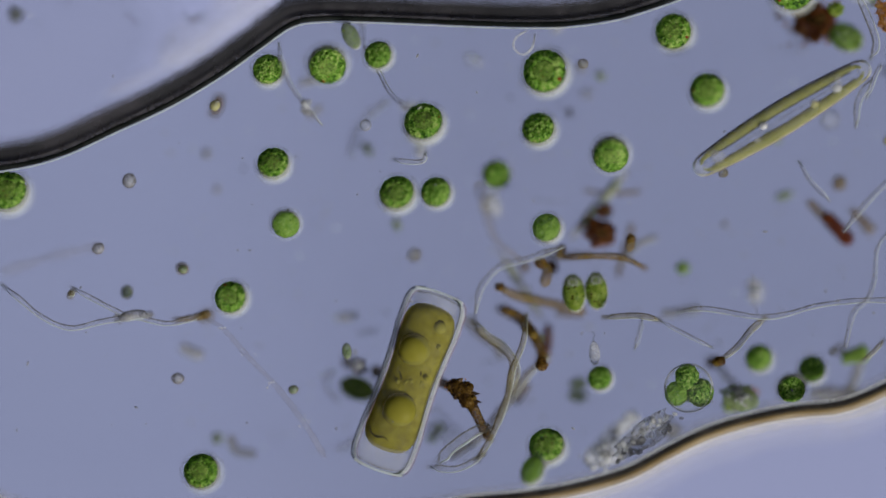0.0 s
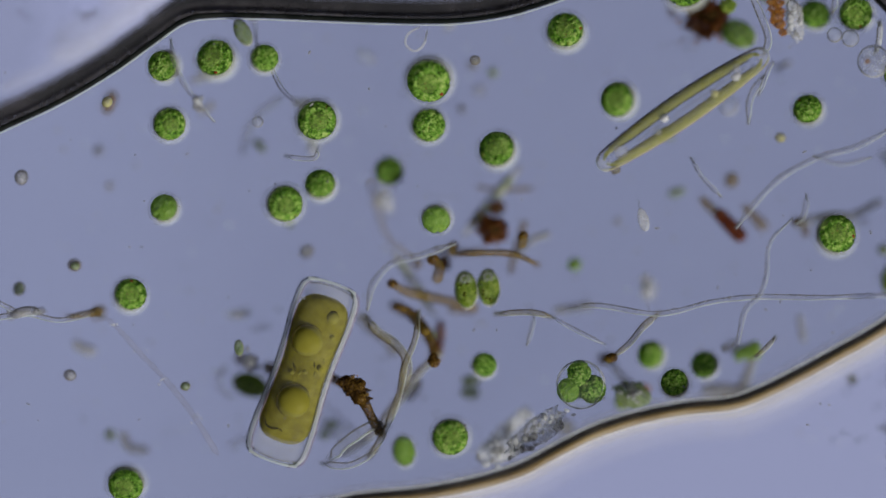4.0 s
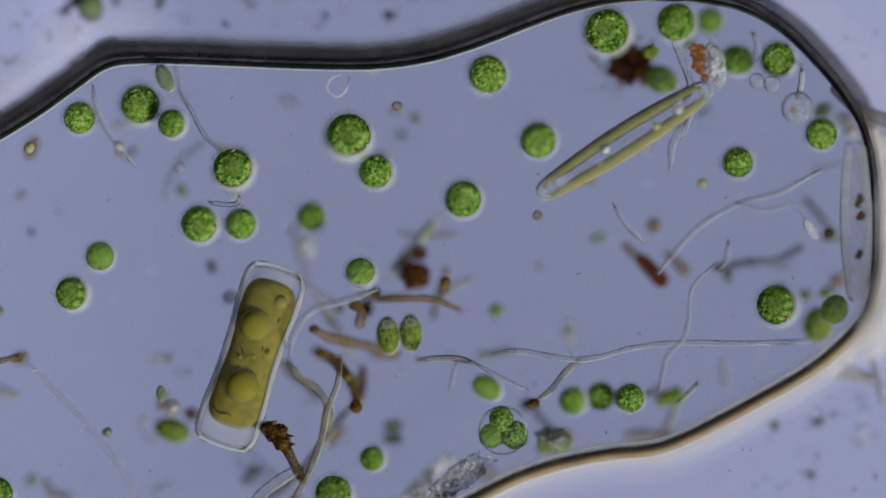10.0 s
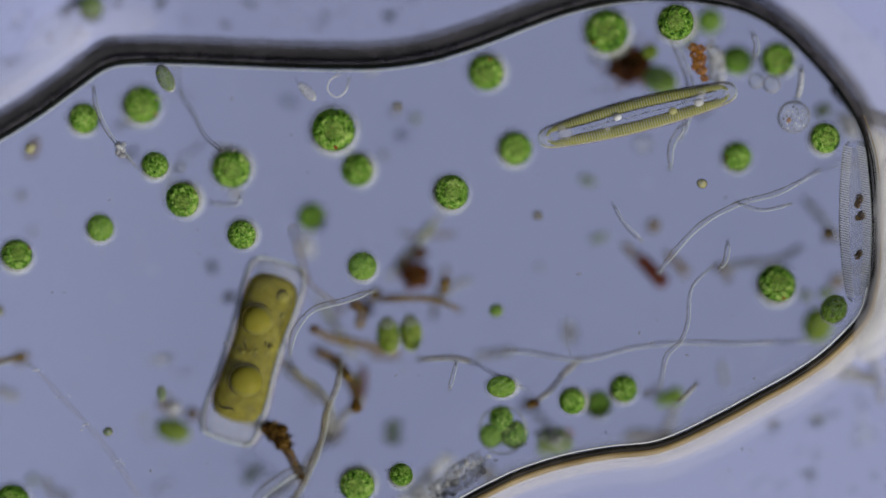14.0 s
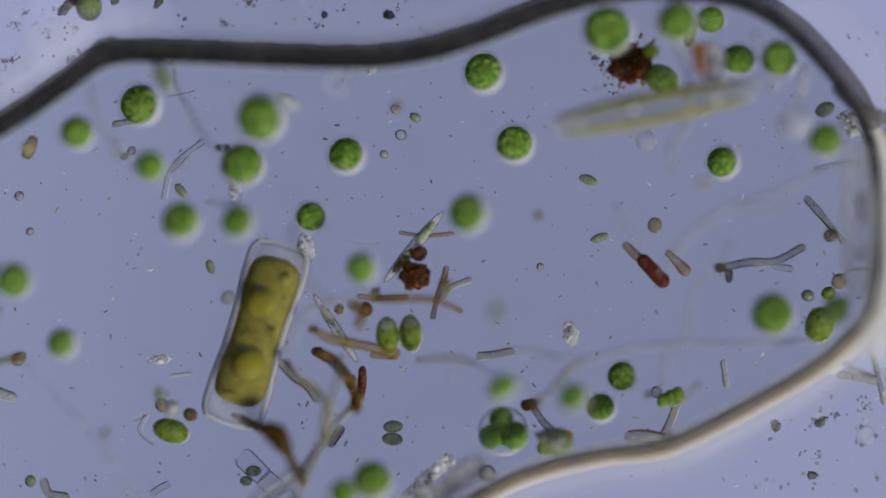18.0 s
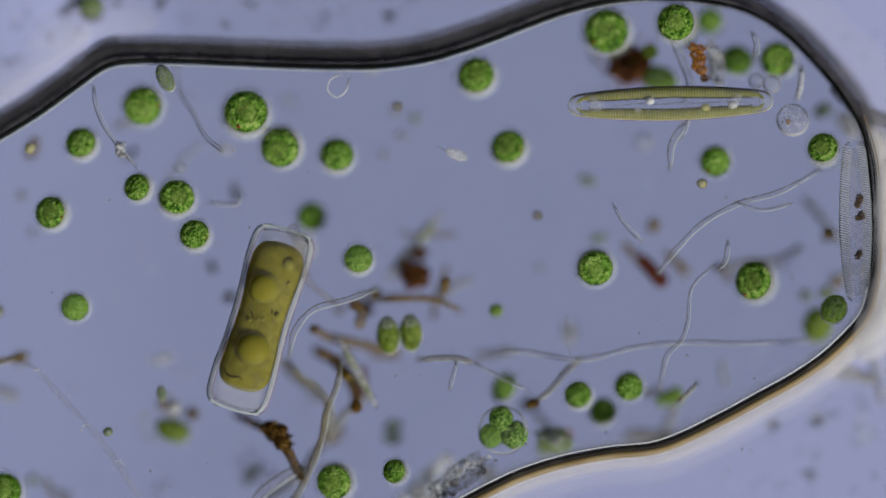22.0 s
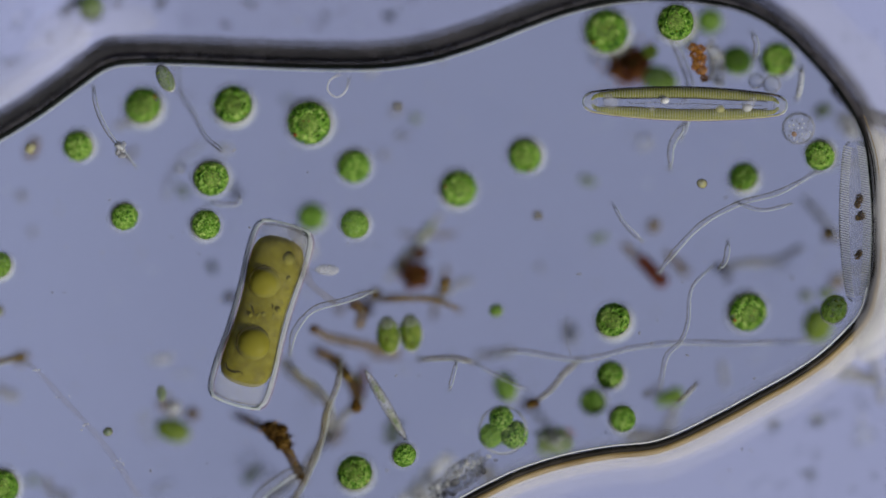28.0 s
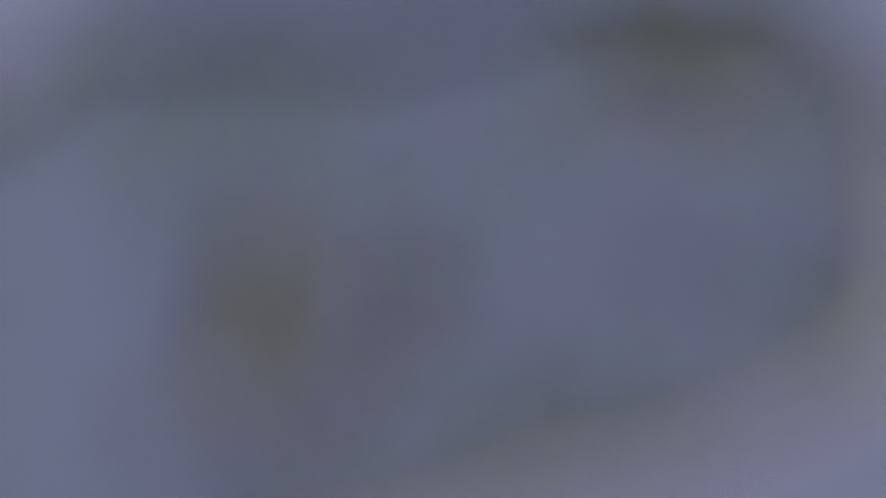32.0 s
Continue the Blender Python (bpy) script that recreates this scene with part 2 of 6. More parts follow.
FIELD_DIM = clear("field_dimmer", (0.90, 0.905, 0.905), 1.005, 0.6, 0.008, (0.6, 0.62, 0.66), 3.5)
GLASS = clear("slide_glass", (0.985, 0.985, 0.99), 1.01, 0.5, 0.01, (0.6, 0.6, 0.7), 5)


# ---- helpers for shapes ----
def P(px, py, z=FOCUS):
    """A place from the micrometer plate (thousandths across and down from its corner) and the height over the slide."""
    k = 1 - (z - FOCUS) / D
    return Vector(((px - 784) / 1000 * k, (441 - py) / 1000 * k, z))


def words(label):
    return label if len(label.split()) > 3 else label + " in the water"


def thing(name, px, py, z, turn=0, label="", category="", group="", kind=""):
    ob = new(name)
    ob.empty_display_size = 0.01
    ob.matrix_basis = Matrix.Translation(P(px, py, z)) @ pose(0, 0, 0, 0, 0, turn)
    return tagged(ob, words(label), category, group, kind)


def mesh_of(name, bm, material):
    bmesh.ops.recalc_face_normals(bm, faces=bm.faces)
    me = bpy.data.meshes.new(name)
    bm.normal_update()
    bm.to_mesh(me)
    bm.free()
    me.materials.append(material)
    me.polygons.foreach_set("use_smooth", [True] * len(me.polygons))
    me.update()
    return me


def part(name, shape, material, parent, label="", at=None):
    """One mesh under a thing or a part. shape: a bmesh, or a mesh to share."""
    me = shape if isinstance(shape, bpy.types.Mesh) else mesh_of(name, shape, material)
    ob = new(name, me)
    ob.parent = parent
    if at is not None:
        ob.matrix_basis = at
    return tagged(ob, label)


def ball(rx, ry=None, rz=None, sub=4, rough=0.0, freq=3.0, seed=0, fine=0.0):
    """A rounded body with lumps of the relative height rough."""
    ry, rz = ry or rx, rz or rx
    bm = bmesh.new()
    bmesh.ops.create_icosphere(bm, subdivisions=sub, radius=1)
    off = Vector((seed * 3.1, seed * 1.7, seed * 2.3))
    for v in bm.verts:
        d = v.co.normalized()
        k = 1.0
        if rough:
            k += rough * noise.noise(d * freq + off) + 0.5 * rough * noise.noise(d * freq * 2.3 + off)
        if fine:
            k += fine * (0.5 - noise.voronoi(d * 6.5 + off)[0][0])
        v.co = Vector((d.x * rx, d.y * ry, d.z * rz)) * k
    return bm


def smooth_line(points, steps=6):
    """A Catmull-Rom line through the points."""
    pts = [Vector(p) for p in points]
    if len(pts) < 3:
        return [pts[0].lerp(pts[-1], i / 6) for i in range(7)]
    ends = [2 * pts[0] - pts[1]] + pts + [2 * pts[-1] - pts[-2]]
    line = []
    for i in range(1, len(ends) - 2):
        a, b, c, d = ends[i - 1:i + 3]
        for s in range(steps):
            t = s / steps
            line.append(0.5 * (2 * b + (c - a) * t + (2 * a - 5 * b + 4 * c - d) * t * t + (3 * b - a - 3 * c + d) * t ** 3))
    line.append(pts[-1])
    return line


def tube(line, radius, seg=10, wobble=0.0, seed=0, flat=1.0, bm=None):
    """A tube along a line; radius: a number, or a function of the share of the way."""
    bm = bm or bmesh.new()
    n = len(line)
    rings = []
    for i, p in enumerate(line):
        t = (line[min(i + 1, n - 1)] - line[max(i - 1, 0)]).normalized()
        side = Vector((-t.y, t.x, 0))
        side = side.normalized() if side.length > 1e-6 else Vector((1, 0, 0))
        up = t.cross(side)
        r = radius(i / (n - 1)) if callable(radius) else radius
        if wobble:
            r *= 1 + wobble * noise.noise(p * 25 + Vector((seed, 0, 0))) + wobble * 0.6 * noise.noise(p * 70 + Vector((seed, 5, 0)))
        rings.append([bm.verts.new(p + side * (r * math.cos(a)) + up * (r * flat * math.sin(a)))
                      for a in (2 * math.pi * k / seg for k in range(seg))])
    for a, b in zip(rings, rings[1:]):
        for k in range(seg):
            bm.faces.new((a[k], a[(k + 1) % seg], b[(k + 1) % seg], b[k]))
    for ring, p, q in ((rings[0], line[0], line[1]), (rings[-1], line[-1], line[-2])):
        out_way = (p - q).normalized()
        r = (ring[0].co - p).length
        last = ring
        for a in (30, 60, 80):
            c, sn = math.cos(radians(a)), math.sin(radians(a))
            nxt = [bm.verts.new(p + (v.co - p) * c + out_way * (r * sn * 0.9)) for v in ring]
            for k in range(seg):
                bm.faces.new((last[k], last[(k + 1) % seg], nxt[(k + 1) % seg], nxt[k]))
            last = nxt
        bm.faces.new(last)
    return bm


def loft(length, width, height, profile, n=40, seg=20, bend=0.0, bm=None):
    """A body along local x whose half width at the share s (-1 to 1) is profile(s)."""
    bm = bm or bmesh.new()
    rings = []
    for i in range(n + 1):
        s = -math.cos(math.pi * i / n) * 0.9995
        k = max(profile(s), 0.002)
        x = s * length / 2
        rings.append([bm.verts.new((x, bend * s * s + width / 2 * k * math.cos(a), height / 2 * k * math.sin(a)))
                      for a in (2 * math.pi * j / seg for j in range(seg))])
    for a, b in zip(rings, rings[1:]):
        for j in range(seg):
            bm.faces.new((a[j], b[j], b[(j + 1) % seg], a[(j + 1) % seg]))
    bm.faces.new(rings[0])
    bm.faces.new(rings[-1][::-1])
    return bm


def relative(points, base):
    return [Vector(p) - base for p in points]


# ---- slide ----
bm = bmesh.new()
bmesh.ops.create_cube(bm, size=1)
bmesh.ops.scale(bm, vec=(4.4, 3.4, 0.12), verts=bm.verts)
bmesh.ops.bevel(bm, geom=bm.edges[:], offset=0.012, segments=2, affect="EDGES")
slide = new("ground", mesh_of("ground", bm, GLASS))
slide.matrix_basis = pose(-0.1, 0, -0.062)
tagged(slide, "clear glass microscope slide lit from underneath", "glass slide", kind="structure")


# ---- the walls of the moss leaf cell ----
def strand(name, points, z, radius, material, parent, label="", flat=1.0, wobble=0.06, steps=10, seed=0, seg=14):
    line = smooth_line([P(x, y, z) for x, y in points], steps)
    return part(name, tube(line, radius, seg, wobble, seed, flat), material, parent, label)


def ribbon(name, points, z, half, material, parent, label, seed):
    """A slightly domed pale strip with an uneven edge, painting glow."""
    line = smooth_line([P(x, y, z) for x, y in points], 10)
    bm = bmesh.new()
    rows = []
    for i, p in enumerate(line):
        t = (line[min(i + 1, len(line) - 1)] - line[max(i - 1, 0)]).normalized()
        side = Vector((-t.y, t.x, 0))
        w = half * (1 + 0.35 * noise.noise(p * 9 + Vector((seed, 0, 0))) + 0.2 * noise.noise(p * 30 + Vector((seed, 3, 0))))
        w *= min(1.0, 6 * i / len(line), 6 * (len(line) - 1 - i) / len(line)) ** 0.6 + 0.01
        rows.append([bm.verts.new(p + side * (w * q) - Vector((0, 0, 0.25 * half * q * q))) for q in (-1, -0.5, 0, 0.5, 1)])
    for a, b in zip(rows, rows[1:]):
        for k in range(4):
            bm.faces.new((a[k], a[k + 1], b[k + 1], b[k]))
    return part(name, bm, material, parent, label)


wall_top = thing("cell_wall_upper", 784, 441, FOCUS, 0, "thick black wall of a moss leaf cell", "cell wall", kind="structure")
wall_top.matrix_basis = Matrix.Identity(4)
TOP = [(-540, 386), (-329, 358), (-229, 335), (-129, 290), (-29, 243), (60, 190), (130, 140), (185, 103), (240, 94), (330, 95), (450, 100),
       (570, 104), (670, 103), (760, 90), (850, 62), (930, 32), (1000, 8), (1080, -10), (1170, -16), (1250, -8), (1325, 11),
       (1391, 51), (1447, 106), (1496, 166), (1529, 227), (1542, 290), (1548, 370), (1547, 450), (1540, 505), (1526, 552)]


def top_width(s):
    return float(np.interp(s, (0, 0.62, 0.72, 0.84, 0.89, 1), (0.0178, 0.0178, 0.0130, 0.0088, 0.0028, 0.0022)))


strand("wall_core", [(x, y + 1) for x, y in TOP[:29]], 0.095, top_width, WALL_BLACK, wall_top, flat=0.8)
inner_rim = [(x - nx, y + ny) for (x, y), nx, ny in zip(TOP[:29], np.interp(range(29), (0, 14, 19, 28), (-3, -3, 1, 4)), np.interp(range(29), (0, 14, 19, 24, 28), (14, 14, 9, 4, 1)))]
# black strands paint in the dark that refraction leaves at the wall's edges
strand("wall_line", inner_rim, 0.122, lambda q: 0.0042 - 0.0010 * min(1, max(0, q - 0.5) / 0.2), WALL_LINE, wall_top, "sharp painted dark line along the inner edge", 0.8, 0.12, seed=21)
strand("wall_line", [(x - 4, y - 9) for x, y in TOP[:17]], 0.055, 0.0070, WALL_LINE, wall_top, "soft painted dark line along the outer edge", 0.8, 0.2, seed=22)
# a pale hair-thin tube paints the gleam under the upper wall
strand("wall_gleam", [(x + 1, y + 7) for x, y in inner_rim[:21]], 0.118, lambda q: 0.0014 * min(1, 0.1 + 4 * (1 - q)), SHELL_EDGE_GLEAM, wall_top, "hair-thin painted gleam inside the wall", 1.0, 0.3, seed=24, seg=6)
# grey strand added high up to darken the field above the wall
strand("wall_skin", [(x, y - 20) for x, y in TOP[:18]], 0.21, 0.013, SKIN_THIN, wall_top, "grey strand added to darken the field above the wall", 0.5, seed=14)
strand("wall_skin", [(x - 3, y - 9) for x, y in TOP[:18]], 0.045, 0.016, WALL_GREY, wall_top, "grey blurred outer skin", 1.3, 0.14, seed=4)
strand("wall_skin", [(x + 13, y - 10) for x, y in TOP[19:25]], 0.045, 0.015, WALL_GREY, wall_top, "grey blurred outer skin", 1.3, seed=5)
# pale strips put the halo of light outside the upper wall into colour
ribbon("wall_jelly", [(x - 20, y - 46) for x, y in TOP[3:8]], 0.22, 0.016, HALO, wall_top, "pale strip painting the halo outside the wall", 1)
ribbon("wall_jelly", [(x - 28, y - 62) for x, y in TOP[4:8]], 0.24, 0.030, HALO, wall_top, "pale strip painting the halo outside the wall", 2)
ribbon("wall_glow", [(40, 84), (100, 52), (170, 36), (230, 32), (280, 38)], 0.24, 0.026, HALO, wall_top, "whitish strip painting the glow outside the wall", 8)
ribbon("wall_jelly", [(x + 52, y - 32) for x, y in TOP[20:26]], 0.25, 0.040, HALO, wall_top, "pale strip painting the halo outside the wall", 4)
strand("wall_branch", [(1480, 158), (1515, 190), (1560, 210), (1640, 240)], 0.08, 0.012, WALL_GREY, wall_top, seed=2)
strand("wall_branch", [(150, 122), (182, 84), (212, 78), (250, 84), (320, 92)], 0.05, 0.010, WALL_GREY, wall_top, "rough grey knee of the wall", 0.8, 0.6, seed=3)

wall_low = thing("cell_wall_lower", 784, 441, FOCUS, 0, "amber brown wall of a moss leaf cell with a pale rim", "cell wall", kind="structure")
wall_low.matrix_basis = Matrix.Identity(4)
LOW = [(1519, 208), (1535, 255), (1544, 300), (1549, 370), (1548, 450), (1540, 510), (1528, 552), (1500, 588), (1455, 630), (1400, 667), (1340, 700), (1270, 738), (1200, 772), (1150, 788), (1080, 795), (1000, 810), (920, 835),
       (850, 868), (780, 905), (697, 930), (600, 948), (497, 958), (397, 980), (280, 996), (100, 1010), (-100, 1008), (-250, 985), (-330, 960), (-540, 870)]
LOWN = []
for i, (x, y) in enumerate(LOW):
    (ax, ay), (bx, by) = LOW[max(i - 1, 0)], LOW[min(i + 1, len(LOW) - 1)]
    L = math.hypot(bx - ax, by - ay)
    LOWN.append((-(by - ay) / L, (bx - ax) / L))


def beside(d):
    return [(x - nx * d, y - ny * d) for (x, y), (nx, ny) in zip(LOW, LOWN)]


# dark strand paints the refraction dark along the inner edge
strand("dark_edge", beside(3), 0.145, lambda q: 0.0014 + 0.0040 * min(1, max(0, q - 0.08) / 0.16), WALL_EDGE, wall_low, "thin painted dark line along the inner edge", 1.2, seed=6)
strand("dark_edge", beside(1), 0.03, 0.0042, FOOT_GREEN, wall_low, "thin greenish foot of the wall", 1.2, seed=10)
strand("wall_core", beside(12), 0.138, lambda q: 0.0008 + 0.0060 * min(1, max(0, q - 0.12) / 0.12), WALL_AMBER, wall_low, "amber brown middle", 1.2, seed=7)
strand("wall_core", beside(7), 0.128, lambda q: 0.0008 + 0.0046 * min(1, max(0, q - 0.12) / 0.12), WALL_MID, wall_low, "dark brown inner part", 1.0, 0.15, seed=31)
# pale strands paint the relief highlight outside the wall
strand("pale_rim", beside(18), 0.035, 0.0105, WALL_LIGHT, wall_low, "painted highlight along the outer rim", 1.0, seed=8)
strand("pale_rim", beside(22)[1:9], 0.03, 0.017, WALL_LIGHT, wall_low, "broad painted highlight of the wall", 0.8, 0.1, seed=28)
# pale strand paints the bright diffraction band inside the wall
strand("pale_rim", beside(-9), 0.022, 0.008, HALO, wall_low, "painted bright diffraction band inside the wall", 0.8, seed=18)
# a white hair-thin tube paints the gleam inside the lower wall
strand("inner_line", beside(-5)[5:], 0.150, 0.0012, BRIGHT, wall_low, "hair-thin painted inner gleam", 1.0, seed=19, seg=6)
# pale strips put the white glow outside the lower wall into colour
ribbon("wall_glow", beside(30)[4:14], 0.22, 0.012, GLOW_PALE, wall_low, "whitish strip painting the glow along the wall", 7)
ribbon("wall_jelly", beside(30), 0.22, 0.010, GLOW_PALE, wall_low, "pale strip painting the halo outside the wall", 5)
ribbon("wall_jelly", beside(42), 0.26, 0.018, HALO, wall_low, "pale strip painting the halo outside the wall", 6)
ribbon("wall_glow", [(1572, 270), (1574, 380), (1574, 450), (1566, 520), (1546, 572), (1512, 616)], 0.19, 0.024, GLOW_MILK, wall_low, "whitish strip painting the glow along the wall", 11)
ribbon("wall_glow", [(1600, 470), (1586, 540), (1562, 592), (1520, 640)], 0.23, 0.024, GLOW_MILK, wall_low, "whitish strip painting the glow along the wall", 12)
strand("wall_branch", [(1535, 545), (1552, 590), (1560, 640), (1600, 700)], 0.02, 0.014, HALO, wall_low, seed=9)

# the cell's thin lower membrane, tinted to paint its field darker than outside
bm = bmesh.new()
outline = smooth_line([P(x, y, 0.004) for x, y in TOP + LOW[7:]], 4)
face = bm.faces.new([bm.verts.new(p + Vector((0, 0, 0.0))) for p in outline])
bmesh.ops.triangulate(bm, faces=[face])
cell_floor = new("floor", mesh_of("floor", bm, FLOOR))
tagged(cell_floor, "thin lower membrane of the moss leaf cell, tinted to dim the field", "membrane", kind="structure")


# tinted sheets added under the slide dim the field beyond the walls; ragged, overlapping
def dimming_sheet(rim, k):
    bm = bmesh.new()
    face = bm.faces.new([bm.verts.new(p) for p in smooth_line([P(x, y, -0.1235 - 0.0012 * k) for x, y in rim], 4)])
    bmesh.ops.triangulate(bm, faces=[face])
    tagged(new("film", mesh_of("film", bm, FIELD_DIM)), "faint tinted sheet added to dim the field", "film", kind="structure")


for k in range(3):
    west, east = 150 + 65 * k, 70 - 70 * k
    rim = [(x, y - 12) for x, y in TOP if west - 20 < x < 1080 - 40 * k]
    dimming_sheet(rim + [(1100 - 40 * k, -200), (1060, -420), (500, -440), (west + 40, -420), (west - 30, -240), (west - 10, -90)], k)
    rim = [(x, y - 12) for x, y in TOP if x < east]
    dimming_sheet(rim + [(east + 10, 150 - k * 10), (east - 20, 40), (east + 30, -120), (east, -420), (-560, -420)], k)
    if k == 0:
        dimming_sheet(beside(44)[8:-1] + [(-540, 1400), (1900, 1400), (1900, 640)], k)


# ---- round green algae ----
def cup(seed, lobes, dimple, grain):
    """The cup-shaped chloroplast of an alga, radius 1: a low cake of granules with radial clefts at its rim and a shallow dimple on top."""
    bm = bmesh.new()
    bmesh.ops.create_icosphere(bm, subdivisions=5, radius=1)
    off = Vector((seed * 3.1, seed * 1.7, seed * 2.3))
    for v in bm.verts:
        d = v.co.normalized()
        flat = math.hypot(d.x, d.y)
        a = math.atan2(d.y, d.x) + 0.5 * noise.noise(d * 2 + off)
        cell = noise.voronoi(d * 5.0 + off)[0]
        k = 0.985 + grain * (min(1.0, 4 * (cell[1] - cell[0])) - 0.7) + 0.035 * noise.noise(d * 2.4 + off)
        cleft = max(0.0, math.cos(lobes * a)) ** 6 * max(0.0, noise.noise(Vector((math.cos(a), math.sin(a), seed * 2.0)) * 2.2) + 0.25)
        k -= 0.16 * cleft * min(1.0, max(0.0, flat - 0.55) / 0.3)
        z = math.copysign(0.60 * abs(d.z) ** 0.8, d.z)
        if d.z > 0:
            q = min(1.0, max(0.0, (0.66 - flat) / 0.26))
            z -= dimple * q * q * (3 - 2 * q)
        v.co = Vector((d.x * k, d.y * k, z * (1 + 2.2 * (k - 0.985))))
    return bm


CUPS = [mesh_of("chloroplast", cup(s, *q), GREEN if s != 3 else CUP_SOFT) for s, q in enumerate(
    ((9, 0.06, 0.085), (8, 0.10, 0.07), (11, 0.03, 0.095), (7, 0.0, 0.06), (10, 0.08, 0.085)))]


def skirt(*layers):
    """A made-up halo round a cell of radius 1: nested sloping collars, (inner, outer) radii."""
    bm = bmesh.new()
    for inner, outer in layers:
        rings = []
        for q, z in ((inner, 0.34), ((inner + outer) / 2, 0.16), (outer, -0.22)):
            rings.append([bm.verts.new((q * math.cos(a), q * math.sin(a), z)) for a in (2 * math.pi * k / 48 for k in range(48))])
        for u, v in zip(rings, rings[1:]):
            for k in range(48):
                bm.faces.new((u[k], v[k], v[(k + 1) % 48], u[(k + 1) % 48]))
    return bm


# skirts added to imitate the bright halo round cells, spores and drops
HALO_SKIRT = mesh_of("membrane", skirt((0.95, 1.045), (0.97, 1.085)), HALO_RIM)
WIDE_HALO_SKIRT = mesh_of("membrane", skirt((0.97, 1.10), (1.04, 1.15)), HALO_RIM)
HALO_COAT = mesh_of("mucus_coat", skirt((0.97, 1.16), (1.0, 1.22), (1.03, 1.29), (1.06, 1.36)), HALO_RIM_THIN)
PYRENOID = mesh_of("pyrenoid", ball(0.50, 0.46, 0.10, 4, 0.22, 2.6, 4, 0.05), PALE)
# the wall's dark tone also serves as a painted shadow ring
CELL_WALL = mesh_of("cell_wall", tube([Vector((math.cos(a), math.sin(a), 0)) for a in np.linspace(0, 2 * math.pi, 61)], 0.022, 6), EDGE_GREEN)
EYESPOT = mesh_of("eyespot", ball(0.09, 0.09, 0.06, 3, 0.1), RED_EYE)
GRAIN = mesh_of("granule", ball(0.085, 0.06, 0.04, 2, 0.2), GREEN)

algae = {}


def alga(key, px, py, z, r, kind=0, wide=False, eyespot=None, label="", stretch=1.0, turn=0):
    ob = thing("green_alga", px, py, z, turn, label or "round grass-green alga with granular cup-shaped chloroplast", "alga", "round green algae in the water")
    ob.scale = (r * stretch, r, r)
    cup_part = part("chloroplast", CUPS[kind], GREEN, ob)
    # both skirts only add the halo of light round the alga
    part("membrane", WIDE_HALO_SKIRT if wide else HALO_SKIRT, HALO_RIM, ob, "thin skirt adding the halo")
    part("mucus_coat", HALO_COAT, HALO_RIM_THIN, ob, "wide faint skirt adding the halo")
    part("cell_wall", CELL_WALL, EDGE_GREEN, ob, "thin cell wall, dark green also as a painted shadow ring")
    if kind in (0, 1, 4):
        part("pyrenoid", PYRENOID, PALE, cup_part, "paler smooth centre", pose(0.04, -0.03, (0.50, 0.46, 0, 0, 0.48)[kind]))
    rnd = random.Random(key)
    for _ in range(7):
        a, q = rnd.uniform(0, 6.28), rnd.uniform(0.5, 0.82)
        part("granule", GRAIN, PALE, cup_part, "", pose(q * math.cos(a), q * math.sin(a), 0.60 * (1 - q * q) ** 0.4 - 0.01, 0, 0, rnd.uniform(0, 180)))
    if eyespot is not None:
        a = radians(eyespot)
        part("eyespot", EYESPOT, RED_EYE, cup_part, "small rust-red eyespot", pose(0.8 * math.cos(a), 0.8 * math.sin(a), 0.37))
    algae[key] = ob
    return ob


BIG = "large grass-green alga with granular rim and clear cap"
SMALL = "small round green alga with mottled chloroplast"
SOFT = "small smooth soft-green round alga"
alga("c01", 146, 199, 0.1, 0.0275, 2, False, None, "", 1.0, 47)
alga("c02", 251, 190, 0.085, 0.0337, 0, False, 100, "", 1.0, 94)
alga("c03", 341, 173, 0.12, 0.0245, 2, False, None, SMALL, 1.0, 141)
alga("c04", 421, 292, 0.1, 0.0347, 4, True, None, BIG, 1.0, 188)
alga("c05", 636, 202, 0.11, 0.0388, 1, True, 95, BIG, 1.0, 235)
alga("c06", 625, 304, 0.085, 0.0296, 2, False, None, "", 1.0, 282)
alga("c07", 864, 132, 0.085, 0.0326, 0, False, 120, "", 1.0, 329)
alga("c08", 923, 236, 0.085, 0.0306, 4, False, 100, "", 1.0, 16)
alga("c09", 752, 349, 0.12, 0.0316, 4, False, None, "", 1.0, 63)
alga("c10", 1074, 55, 0.085, 0.0388, 1, True, 110, BIG, 1.0, 110)
alga("c11", 1197, 40, 0.125, 0.0326, 0, False, None, "", 1.0, 157)
alga("c12", 1257, 37, 0.032, 0.0224, 3, False, None, SOFT, 1.0, 204)
alga("c13", 1305, 107, 0.055, 0.0275, 2, False, None, "", 0.9, 251)
alga("c14", 1377, 105, 0.08, 0.0296, 1, False, -10, "", 1.0, 298)
alga("c15", 1454, 213, 0.12, 0.0275, 0, False, None, "", 1.0, 345)
alga("c16", 1292, 275, 0.085, 0.0265, 2, False, -40, SMALL, 1.0, 32)
alga("c17", 1342, 496, 0.105, 0.0347, 1, False, 200, BIG, 1.0, 79)
alga("c20", 374, 418, 0.12, 0.0316, 4, False, None, "", 1.0, 220)
alga("c21", 443, 416, 0.125, 0.0265, 2, False, -30, SMALL, 1.0, 267)
alga("c22", 551, 384, 0.038, 0.0245, 2, False, None, SMALL, 1.0, 314)
alga("c23", 177, 472, 0.115, 0.0245, 3, False, None, SOFT, 1.0, 1)
alga("c24", 80, 602, 0.115, 0.0286, 1, False, -60, "", 1.0, 48)
alga("c25", 155, 365, 0.11, 0.0286, 0, False, None, "", 1.0, 95)
alga("c26", 639, 479, 0.115, 0.0255, 3, False, None, SOFT, 1.0, 142)
